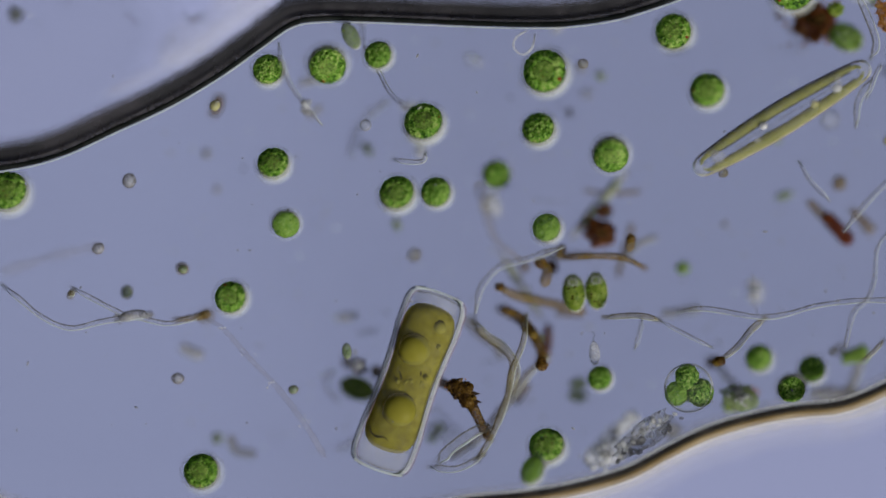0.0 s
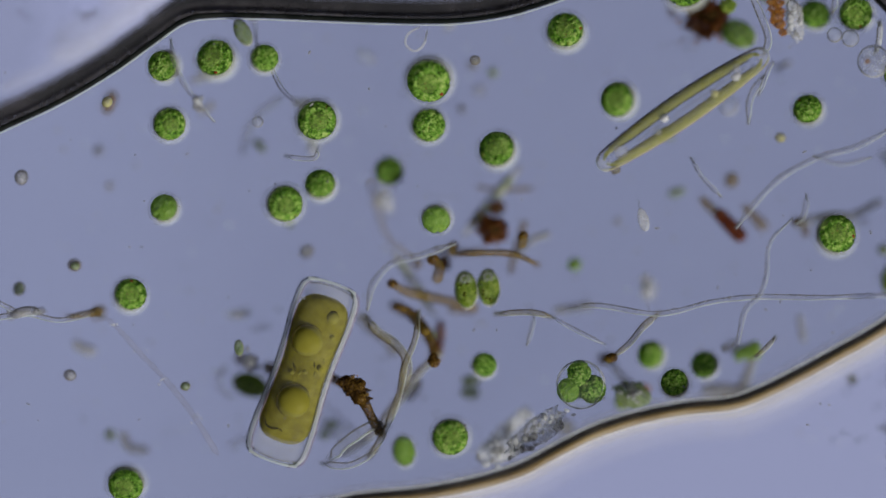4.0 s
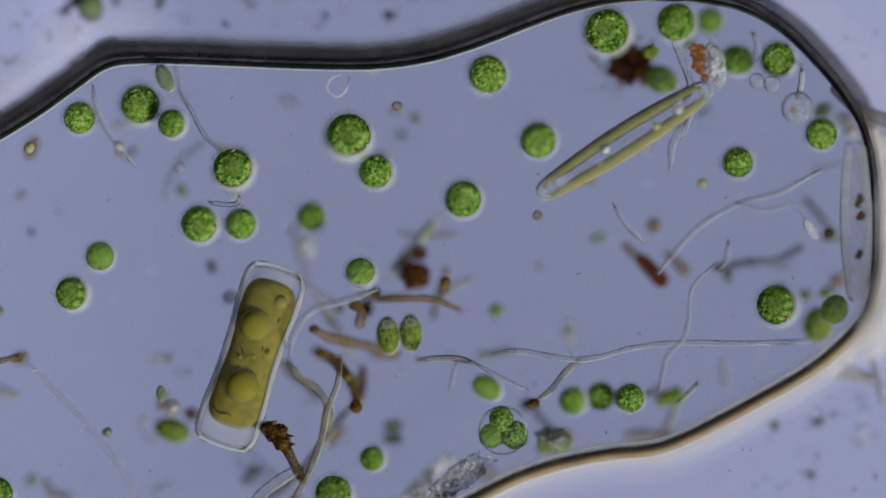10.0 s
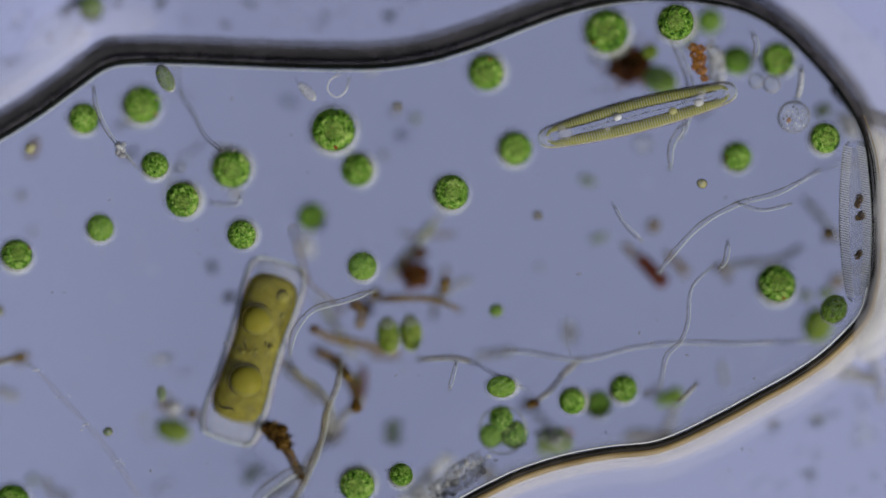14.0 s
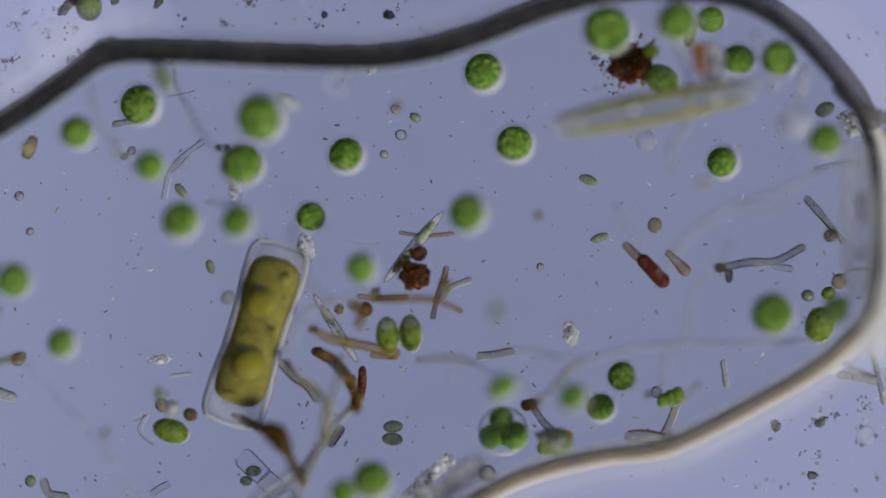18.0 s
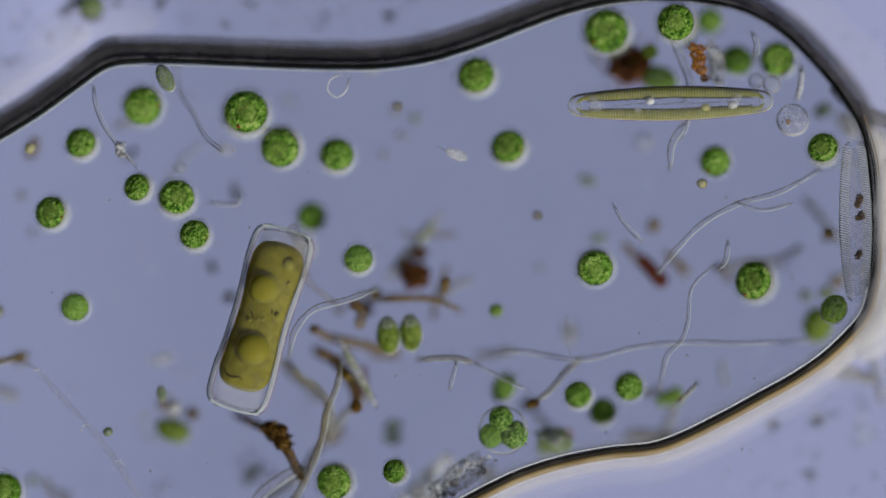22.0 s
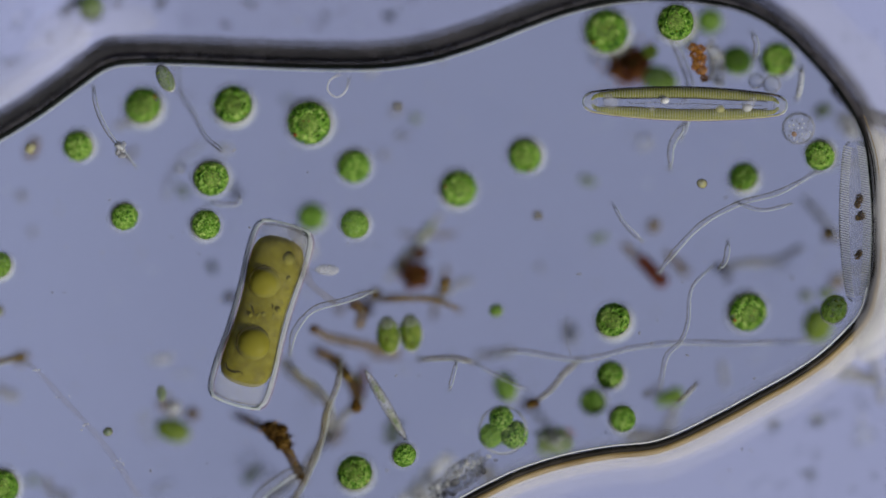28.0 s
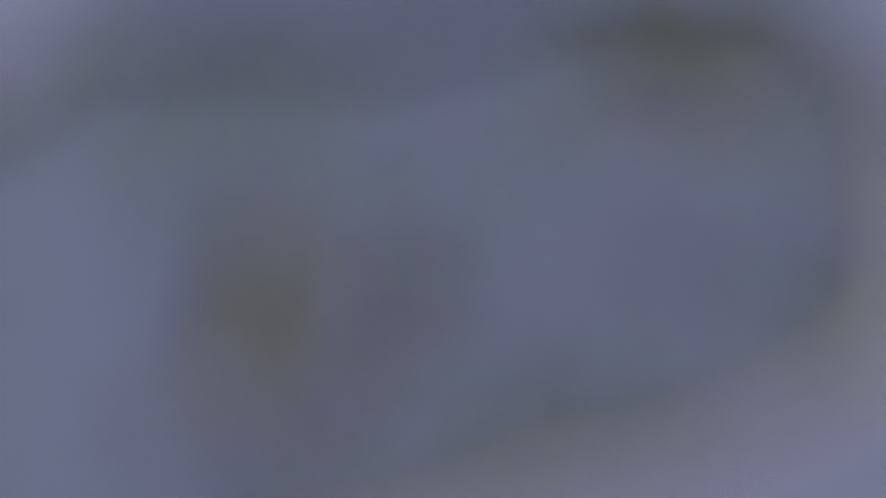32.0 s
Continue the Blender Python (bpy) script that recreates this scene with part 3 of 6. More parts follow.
alga("c27", 613, 908, 0.15, 0.0194, 3, False, None, SOFT, 1.35, 189)
alga("c28", 1014, 710, 0.165, 0.0235, 2, False, None, SMALL, 1.0, 236)
alga("c29", 1109, 729, 0.06, 0.0235, 2, False, None, SMALL, 1.0, 283)
alga("c30", 1072, 763, 0.1, 0.0245, 2, False, None, SMALL, 1.0, 330)
alga("c31", 733, 745, 0.135, 0.0214, 2, False, None, SMALL, 1.0, 17)
alga("c32", 639, 865, 0.115, 0.0316, 0, False, None, "", 1.0, 64)
alga("c33", 28, 910, 0.11, 0.0316, 4, False, None, "", 1.0, 111)
alga("c34", -315, 415, 0.11, 0.0367, 1, False, None, BIG, 1.0, 158)

# the four-celled colony in its clear sphere
colony = thing("algal_colony", 890, 762, 0.078, 0, "four green daughter cells inside one clear sphere", "algal colony")
part("mother_wall", ball(0.043, 0.043, 0.038, 4), SHELL, colony, "clear spherical mother wall")
part("rim", HALO_SKIRT, HALO_RIM, colony, "thin halo skirt", Matrix.Diagonal((0.041, 0.041, 0.041, 1)))
part("rim_line", tube([Vector((0.0425 * math.cos(a), 0.0425 * math.sin(a), 0)) for a in np.linspace(0, 2 * math.pi, 49)], 0.0011, 6), SILICA_RIM, colony, "bright outline of the sphere")
for x, y, z, r, k in ((-3, 20, 0.004, 0.0215, 2), (-22, -10, 0, 0.0205, 3), (21, -8, 0.002, 0.0235, 2), (2, -4, -0.012, 0.020, 4)):
    cell = part("daughter_cell", CUPS[k], GREEN, colony, "", Matrix.Translation((x / 1000, y / 1000, z)) @ Matrix.Diagonal((r, r * 1.08, r, 1)))

# the pair of oval cells
twins = []
for x, y, rx, ry, tilt in ((687, 594, 0.0202, 0.033, 6), (727, 590, 0.0197, 0.0325, 4)):
    ob = thing("oval_alga", x, y, 0.072, tilt, "oval green alga with granular tip, lying beside its twin", "alga", "pair of oval algae")
    twins.append((ob, x, y, tilt))
    part("chloroplast", ball(rx, ry, rx * 0.7, 5, 0.05, 3, x, 0.09), GREEN_OLIVE, ob)
    part("clear_tip", ball(rx * 0.74, ry * 0.34, rx * 0.35, 4, 0.12, 3, x), PALE_TIP, ob, "pale granular tip", pose(0, ry * 0.56, rx * 0.42))
    part("membrane", HALO_SKIRT, HALO_RIM, ob, "thin skirt adding the halo", Matrix.Diagonal((rx, ry, rx, 1)))
    for k in range(7):
        a = k * 0.9
        part("granule", ball(0.0028, 0.0028, 0.0028, 2), DROP, ob, "clear granule", pose(0.0075 * math.cos(a), ry * 0.62 + 0.006 * math.sin(a), rx * 0.72))
    rnd = random.Random(x)
    for k in range(26):
        u, v = rnd.uniform(-0.8, 0.8), rnd.uniform(-0.8, 0.8)
        if u * u + v * v < 0.8:
            part("granule", ball(0.0027, 0.002, 0.002, 2, 0.2, 2, k), (GREEN_OLIVE, GREEN_SOFT, FOLD_SHADE)[k % 3], ob, "", pose(u * rx, v * ry, 0.68 * rx * math.sqrt(1 - u * u - v * v)))

# other green cells that lie still
for x, y, z, rx, ry, tilt, m, lab in (
        (1169, 141, 0.04, 0.032, 0.0235, -25, GREEN_SOFT, "oval green alga beside a rusty clump"),
        (1448, 575, 0.03, 0.0255, 0.031, -10, GREEN_OLIVE, "oval green alga divided into quarters near the wall"),
        (1477, 548, 0.128, 0.0225, 0.026, -30, GREEN_SOFT, "soft green oval alga against the cell wall"),
        (305, 762, 0.025, 0.032, 0.0205, -18, GREEN_OLIVE, "olive-green oval alga with granular plasm"),
        (878, 550, 0.20, 0.012, 0.011, 0, GREEN_SOFT, "tiny green cell high in the water"),
        (1187, 704, 0.03, 0.013, 0.015, 30, GREEN_SOFT, "small green cell in a tuft"),
        (1172, 708, 0.03, 0.010, 0.013, -20, GREEN_SOFT, "small green cell in a tuft"),
        (1199, 700, 0.034, 0.011, 0.016, 10, GREEN_SOFT, "small green cell in a tuft"),
        (160, 14, 0.03, 0.021, 0.023, 12, GREEN_SOFT, "green round cell with a dark rim outside the wall"),
        (322, 338, 0.014, 0.007, 0.014, 40, GREYGREEN, "small grey-green oval cell beside a hypha"),
        (510, 180, 0.02, 0.010, 0.017, 60, DROP, "clear oval empty cell on the slide"),
        (374, 472, 0.014, 0.007, 0.012, 20, GREYGREEN, "small grey-green rod-shaped cell"),
        (696, 754, 0.014, 0.0165, 0.0100, 4, GREYGREEN, "half of a divided grey-green desmid"),
        (695, 776, 0.014, 0.0175, 0.0105, -4, GREYGREEN, "half of a divided grey-green desmid"),
        (1220, 62, 0.02, 0.010, 0.024, -15, GREEN_OLIVE, "narrow olive alga near the upper wall"),
        (292, 139, 0.13, 0.0135, 0.025, 28, GREYGREEN, "pale green oval flagellate by the wall"),
        (285, 697, 0.10, 0.008, 0.014, 5, GREYGREEN, "small dark green oval cell"),
        (450, 832, 0.012, 0.013, 0.009, 0, GREYGREEN, "small green oval cell on the slide"),
        (437, 850, 0.012, 0.010, 0.008, 0, GREYGREEN, "small green oval cell on the slide"),
        (967, 790, 0.03, 0.017, 0.014, 30, GREEN_OLIVE, "olive cell in a granular mass"),
        (985, 775, 0.03, 0.015, 0.017, -10, GREEN_OLIVE, "olive cell in a granular mass"),
        (1457, 195, 0.03, 0.017, 0.012, 25, GREYGREEN, "grey-brown oval cell near the wall"),
        (1040, 319, 0.012, 0.016, 0.008, -20, GREYGREEN, "grey-green oval cell on the slide"),
        (735, 209, 0.012, 0.010, 0.007, -35, GREYGREEN, "small grey oval cell on the slide"),
        (1060, 421, 0.012, 0.016, 0.007, 18, GREYGREEN, "small grey oval cell on the slide"),
        (57, 850, 0.012, 0.009, 0.010, 0, GREYGREEN, "small grey round cell on the slide")):
    ob = thing("oval_cell", x, y, z, tilt, lab, "alga")
    part("plasm", ball(rx, ry, min(rx, ry) * 0.8, 5, 0.07, 3, x, 0.10), m, ob)
    part("membrane", HALO_SKIRT, HALO_RIM, ob, "thin skirt adding the halo", Matrix.Diagonal((rx, ry, min(rx, ry), 1)))
    rnd = random.Random(x)
    for k in range(22 if max(rx, ry) > 0.0195 else 7):
        u, v = rnd.uniform(-0.85, 0.85), rnd.uniform(-0.85, 0.85)
        if u * u + v * v < 0.85:
            s = 0.11 * min(rx, ry)
            part("granule", ball(s * 1.3, s, s, 2, 0.2, 2, k), (GREEN_SOFT, GREEN_OLIVE, PALE_TIP)[k % 3], ob, "", pose(u * rx, v * ry, 0.78 * min(rx, ry) * math.sqrt(1 - u * u - v * v)))
    part("wall_ring", tube([Vector((rx * math.cos(a), ry * math.sin(a), 0)) for a in np.linspace(0, 2 * math.pi, 33)], 0.0028 if x == 160 else 0.0009, 6, 0.2, x), GRIT if x == 160 else EDGE_GREEN, ob, "thin dark wall")

# clear spheres
drops = {}
for key, x, y, z, r in (("c40", 1141, 258, 0.045, 0.016), ("c41", 1408, 190, 0.125, 0.0275), ("c42", 318, 297, 0.10, 0.009), ("c43", 1339, 143, 0.12, 0.0125), ("c44", 1367, 149, 0.12, 0.0145), ("c45", 1264, 92, 0.12, 0.010)):
    ob = thing("clear_sphere", x, y, z, 0, "clear colourless spherical cell with few granules", "clear cell")
    part("membrane", ball(r, r, r * 0.9, 4, 0.02), DROP, ob)
    part("rim", HALO_SKIRT, HALO_RIM, ob, "thin halo skirt", Matrix.Diagonal((r, r, r, 1)))
    part("outline", tube([Vector((r * math.cos(a), r * math.sin(a), 0)) for a in np.linspace(0, 2 * math.pi, 41)], 0.0011, 6, 0.3, x), EDGE_GREY, ob, "thin dark outline")
    for k in range(24 if r > 0.02 else 3):
        a = k * 2.4
        q = r * 0.8 * math.sqrt(k / (24 if r > 0.02 else 9) + 0.02)
        part("granule", ball(r * (0.2 if k == 6 else 0.06 + 0.02 * (k % 3)), r * (0.17 if k == 6 else 0.07), r * 0.06, 2), RUST_THIN if k == 6 else (SILICA_RIM, EDGE_GREY)[k % 2] if r > 0.02 else DROP, ob, "", pose(q * math.cos(a), q * math.sin(a), r * 0.5))
    drops[key] = ob


# ---- diatoms ----
def barrel_profile(s):
    return (1 - abs(s) ** 16) ** 0.34 * (0.915 + 0.085 * min(1, (s / 0.55) ** 2))


def plasm_profile(s):
    return max(0.0, 1 - abs(s) ** 9) ** 0.42 * (0.87 + 0.13 * min(1, (s / 0.5) ** 2))


barrel = thing("barrel_diatom", 466, 563, 0.09, 76, "big barrel-shaped diatom, clear shell around olive plasm with two round globes", "diatom")
barrel_shell = part("shell", loft(0.330, 0.105, 0.068, barrel_profile, 44, 24), SILICA, barrel, "clear glassy shell")
plasm = part("chloroplast", loft(0.272, 0.0965, 0.052, plasm_profile, 50, 24), OLIVE, barrel, "olive-brown plasm narrowed at the waist", pose(0.006, 0, 0))
for x, y, r in ((0.056, 0.009, 0.0275), (-0.053, -0.002, 0.0295)):
    part("oil_globe", ball(r, r, r * 0.62, 4), OLIVE_GLOBE, plasm, "round olive oil globe", pose(x - 0.006, y, 0.0205))
    # dark arc paints the shade on the globe's side away from the beam
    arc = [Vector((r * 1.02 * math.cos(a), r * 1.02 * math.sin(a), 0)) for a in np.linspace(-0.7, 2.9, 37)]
    part("globe_rim", tube(arc, lambda q: 0.0003 + 0.0014 * math.sin(math.pi * q), 8, 0.3, x * 90, 0.5), FOLD_SHADE, plasm, "painted shade crescent along the globe", pose(x - 0.006, y, 0.0265))
rnd = random.Random(12)
for k in range(12):
    x, y = rnd.gauss(0.0, 0.016), rnd.uniform(-0.033, 0.033)
    a = rnd.gauss(0.4, 0.7)
    h = 0.026 * 0.9 * math.sqrt(max(0.1, 1 - (y / 0.043) ** 2)) - 0.0008
    n = rnd.uniform(0.004, 0.010)
    streak = [Vector((x + n * q * math.cos(a), y + n * q * math.sin(a) + 0.002 * q * q, h - 0.001 * q * q)) for q in (-1, -0.5, 0, 0.5, 1)]
    part("plasm_streak", tube(smooth_line(streak, 3), lambda q: 0.0004 + 0.0014 * math.sin(math.pi * q), 6, 0.4, k, 0.6), (OLIVE, FOLD_SHADE, OLIVE_GLOBE, OLIVE, OLIVE_GLOBE)[k % 5], plasm)
for x, y, r in ((0.108, -0.020, 0.0115), (0.075, -0.030, 0.0045), (0.016, -0.028, 0.005), (0.002, -0.004, 0.0045), (-0.006, 0.018, 0.0042)):
    part("oil_droplet", ball(r, r, r * 0.7, 3), OLIVE_GLOBE, plasm, "", pose(x - 0.006, y, 0.0215))
    if r < 0.01:
        continue
    # the droplet's shaded side is painted as a dark arc too
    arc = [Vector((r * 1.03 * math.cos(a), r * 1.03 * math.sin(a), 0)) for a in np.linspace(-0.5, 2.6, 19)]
    part("globe_rim", tube(arc, lambda q: 0.0003 + 0.0011 * math.sin(math.pi * q), 6, 0.3, x * 90, 0.6), FOLD_SHADE, plasm, "painted shade crescent along the droplet", pose(x - 0.006, y, 0.0225))
fold = [Vector((-0.104, 0.036, 0.017)), Vector((-0.114, 0.031, 0.019)), Vector((-0.117, 0.020, 0.022)), Vector((-0.114, 0.008, 0.024)), Vector((-0.117, 0.000, 0.024))]
part("plasm_fold", tube(smooth_line(fold, 6), lambda q: 0.0004 + 0.0012 * math.sin(math.pi * q), 6, 0.2), FOLD_SHADE, plasm, "dark fold at the plasm's end")
part("clear_end", loft(0.050, 0.082, 0.030, lambda s: max(0.0, 1 - abs(s) ** 6) ** 0.4, 16, 18), END_MILK, barrel, "milky clear end of the shell", pose(0.140, 0, -0.004))
part("clear_end", loft(0.062, 0.086, 0.036, lambda s: max(0.0, 1 - abs(s) ** 6) ** 0.4, 16, 18), END_MILK, barrel, "milky clear end of the shell", pose(-0.132, 0, -0.002))
for side in (1, -1):
    edge = [Vector((s * 0.167, side * 0.0520 * barrel_profile(s), 0)) for s in np.linspace(-0.995, 0.995, 60)]
    part("shell_edge", tube(edge, 0.0022, 10, 0.05, 0, 0.6), SHELL_EDGE_GLEAM, barrel, "thick pale shell edge")
    # relief and colour fringe painted in: dark green one side, rosy the other
    outer = [Vector((s * 0.169, side * 0.0568 * barrel_profile(s), -0.003)) for s in np.linspace(-0.99, 0.99, 60)]
    part("shell_edge", tube(outer, 0.0017, 6, 0.1), EDGE_GREEN if side > 0 else FRINGE_ROSE, barrel, "thin dark outer line" if side > 0 else "thin painted rosy fringe")
    inner = [Vector((s * 0.165, side * 0.0470 * barrel_profile(s), 0.010)) for s in np.linspace(-0.96, 0.96, 60)]
    part("shell_edge", tube(inner, 0.0010, 6, 0.1), FRINGE_ROSE if side > 0 else EDGE_GREEN, barrel, "thin girdle line")
    lip = [Vector((side * (0.1665 - 0.004 * (y / 0.04) ** 2), y, 0.002)) for y in np.linspace(-0.043, 0.043, 16)]
    part("shell_end", tube(lip, 0.0026, 8, 0.1, 0, 0.6), SHELL_EDGE_GLEAM, barrel, "rounded clear shell end")
    line_in = [Vector((side * (0.1605 - 0.006 * (y / 0.04) ** 2), y, 0.004)) for y in np.linspace(-0.041, 0.041, 16)]
    part("end_line", tube(line_in, 0.0010, 6, 0.5, side), EDGE_GREY, barrel, "thin dark end line")
    corner = [Vector((side * 0.150, -0.044, 0.004)), Vector((side * 0.158, -0.040, 0.004)), Vector((side * 0.163, -0.030, 0.004))]
    part("end_line", tube(smooth_line(corner, 5), 0.0013, 6, 0.3), EDGE_GREEN, barrel, "dark fold in the shell's corner")
rib = mesh_of("rib", tube([Vector((0, -0.0045, -0.002)), Vector((0, 0, 0.0012)), Vector((0, 0.0045, 0.002))], 0.0010, 5), SILICA_RIM)
for side in (1, -1):
    for k in range(84):
        s = -0.93 + 1.86 * k / 83
        part("rib", rib, SILICA_RIM, barrel_shell, "", pose(s * 0.165, side * 0.0512 * barrel_profile(s), 0.004, 0, 0, 0 if side < 0 else 180))


def pennate_profile(s):
    return (0.56 + 0.44 * (1 - abs(s) ** 1.9)) * (1 - abs(s) ** 26) ** 0.5


pennate = thing("pennate_diatom", 1210, 182, 0.14, 0, "long cigar-shaped diatom with yellow-green bands and ribbed edges", "diatom")
pennate_shell = part("shell", loft(0.362, 0.057, 0.034, pennate_profile, 56, 20), SILICA, pennate, "clear glassy shell")
rib_arc = mesh_of("rib", tube([Vector((0, math.cos(a), 0.62 * math.sin(a))) for a in np.linspace(0.25, 2.9, 9)], 0.10, 5), RIB_GOLD)


def band_half(s):
    return 0.0068 * (1 - abs(s) ** 3) ** 0.7 + 0.0018


for side in (1, -1):
    band = [Vector((s * 0.166, side * (0.0278 * pennate_profile(s) - band_half(s)), 0.003)) for s in np.linspace(-0.99, 0.99, 60)]
    part("chloroplast_band", tube(band, lambda q: band_half(1.98 * q - 0.99), 12, 0.06, side, 0.62), YELLOWGREEN, pennate, "yellow-green band along the edge")
    # edge tones paint the relief: dark on the upper side, golden and rosy below
    edge = [Vector((s * 0.179, side * 0.0283 * pennate_profile(s), 0)) for s in np.linspace(-0.985, 0.985, 60)]
    part("shell_edge", tube(edge, 0.0014, 6), RIB_GOLD if side < 0 else EDGE_BROWN, pennate, "thin golden shell edge" if side < 0 else "thin dark shell edge")
    outer = [Vector((s * 0.181, side * 0.0302 * pennate_profile(s), -0.003)) for s in np.linspace(-0.98, 0.98, 60)]
    part("shell_edge", tube(outer, 0.0012, 6), FRINGE_ROSE if side < 0 else EDGE_GREEN, pennate, "thin outer line")
    inner = [Vector((s * 0.150, side * (0.0278 * pennate_profile(s) - 2 * band_half(s) - 0.0005), 0.006)) for s in np.linspace(-0.97, 0.97, 40)]
    part("raphe_line", tube(inner, 0.0010, 6), FOLD_SHADE, pennate, "thin dark line along the band")
    part("end_cap", ball(0.013, 0.0135, 0.009, 3), DROP, pennate, "clear rounded end", pose(side * 0.168, 0, 0.001))
    ring = [Vector((side * (0.168 + 0.0125 * math.cos(a)), 0.0150 * math.sin(a), 0)) for a in np.linspace(-1.5, 1.5, 20)]
    part("shell_edge", tube(ring, 0.0016, 6), SHELL_EDGE_GLEAM, pennate, "pale rim of the rounded end")
    for k in range(66):
        s = -0.93 + 1.86 * k / 65
        h = band_half(s) * 1.03
        part("rib", rib_arc, RIB_GOLD, pennate_shell, "", Matrix.Translation((s * 0.166, side * (0.0278 * pennate_profile(s) - band_half(s)), 0.003)) @ Matrix.Diagonal((0.009, h, h, 1)))
part("raphe_line", tube([Vector((x, 0.0008 * math.sin(x * 90), 0.010)) for x in np.linspace(-0.10, 0.135, 30)], 0.0007, 6, 0.3), EDGE_GREY, pennate, "thin middle line")
part("plasm_bridge", ball(0.013, 0.0125, 0.008, 3, 0.12, 2, 3), END_MILK, pennate, "pale square bridge near the end", pose(-0.132, 0, 0.006))
part("plasm_bridge", ball(0.012, 0.0115, 0.008, 3, 0.15, 2, 5), END_MILK, pennate, "pale bridge near the end", pose(0.112, 0.001, 0.006))
for x, y, r in ((-0.136, 0.010, 0.0062), (-0.036, 0.005, 0.0062), (-0.058, -0.010, 0.005), (0.062, -0.0085, 0.0065), (0.110, -0.005, 0.0072), (0.120, 0.009, 0.006)):
    part("oil_droplet", ball(r * 1.2, r, r * 0.8, 3, 0.1), BRIGHT if x == -0.036 else SILICA_RIM if x == 0.110 else END_MILK if x != 0.062 else RIB_GOLD, pennate, "bright droplet", pose(x, y, 0.011))
rib2 = mesh_of("rib", tube([Vector((-0.002, -0.0075, 0)), Vector((0.002, 0.0065, 0.002))], 0.0012, 5), SILICA_RIM)

side_diatom = thing("pennate_diatom", 1515, 392, 0.128, 91, "colourless ribbed diatom standing along the cell wall with brown grains", "diatom")
part("clear_body", loft(0.262, 0.044, 0.020, pennate_profile, 30, 16), END_MILK, side_diatom, "faintly milky plasm")
side_shell = part("shell", loft(0.286, 0.056, 0.034, pennate_profile, 50, 20), SILICA, side_diatom, "clear glassy shell")
for side in (1, -1):
    # relief painted into the edges: grey to the west, pale to the east
    edge = [Vector((s * 0.143, side * 0.0275 * pennate_profile(s), 0)) for s in np.linspace(-0.985, 0.985, 50)]
    part("shell_edge", tube(edge, 0.0016, 6), EDGE_GREY if side > 0 else SHELL_EDGE_GLEAM, side_diatom, "thin shell edge with painted relief tone")
    for k in range(62):
        s = -0.92 + 1.84 * k / 61
        part("rib", rib2, SILICA_RIM, side_shell, "", pose(s * 0.143, side * 0.0195 * pennate_profile(s), 0.010, 0, 0, 0 if side < 0 else 180))
for x, y, r in ((0.040, -0.008, 0.0085), (0.030, -0.004, 0.007), (0.010, -0.011, 0.0085), (0.006, -0.004, 0.006), (-0.056, -0.006, 0.0065), (-0.062, -0.002, 0.006)):
    part("brown_grain", ball(r, r * 0.85, r * 0.8, 3, 0.25, 3, x * 100), DARKBROWN, side_diatom, "dark brown grain", pose(x, y, 0.008))


def spindle_diatom(x0, y0, x1, y1, z, width, label, plasm=GREEN_OLIVE):
    length = math.hypot(x1 - x0, y1 - y0) / 1000
    ob = thing("spindle_diatom", (x0 + x1) / 2, (y0 + y1) / 2, z, math.degrees(math.atan2(y0 - y1, x1 - x0)), label, "diatom")
    part("shell", loft(length, width, width * 0.8, lambda s: (1 - abs(s) ** 2.2) ** 0.75 * 0.88 + 0.12 * (1 - s ** 8) ** 0.5, 36, 14), SLIME, ob, "clear pointed shell")
    for sx in (-1, 1):
        body = loft(length * 0.33, width * 0.72, width * 0.62, lambda s: (1 - abs(s) ** 2.5) ** 0.6, 20, 12)
        part("chloroplast", body, plasm, ob, "", pose(sx * length * 0.19, 0, 0.001))
    for sign in (1, -1):
        side = [Vector((q * length / 2, sign * width / 2 * ((1 - abs(q) ** 2.2) ** 0.75 * 0.88 + 0.12 * (1 - q ** 8) ** 0.5), 0)) for q in np.linspace(-0.99, 0.99, 30)]
        part("shell_edge", tube(side, 0.0011, 6), EDGE_GREY, ob, "thin dark shell edge")
    for sx in (-0.28, 0.05, 0.26):
        part("oil_droplet", ball(width * 0.24, width * 0.22, width * 0.2, 3), DROP, ob, "", pose(sx * length, 0, width * 0.28))
    return ob


spindle_diatom(680, 500, 785, 374, 0.02, 0.019, "spindle-shaped diatom with two olive plates on a rusty clump")
slender = spindle_diatom(556, 520, 634, 642, 0.02, 0.016, "slender grey-green diatom with clear droplets", GREYGREEN)
box = thing("box_diatom", 470, 845, 0.015, -44, "empty clear box-shaped diatom shell on the slide", "diatom")
part("shell", loft(0.125, 0.036, 0.024, barrel_profile, 24, 12), SILICA, box)
for sign in (1, -1):
    part("shell_edge", tube([Vector((s * 0.062, sign * 0.0178 * barrel_profile(s), 0)) for s in np.linspace(-0.98, 0.98, 30)], 0.0011, 6), EDGE_GREY, box, "thin dark shell edge")
for x, m in ((-0.004, EDGE_GREY), (-0.001, BRIGHT)):
    part("septum", tube([Vector((x, -0.016, 0.004)), Vector((x, 0.016, 0.004))], 0.0012, 5), m, box, "cross wall of the shell")


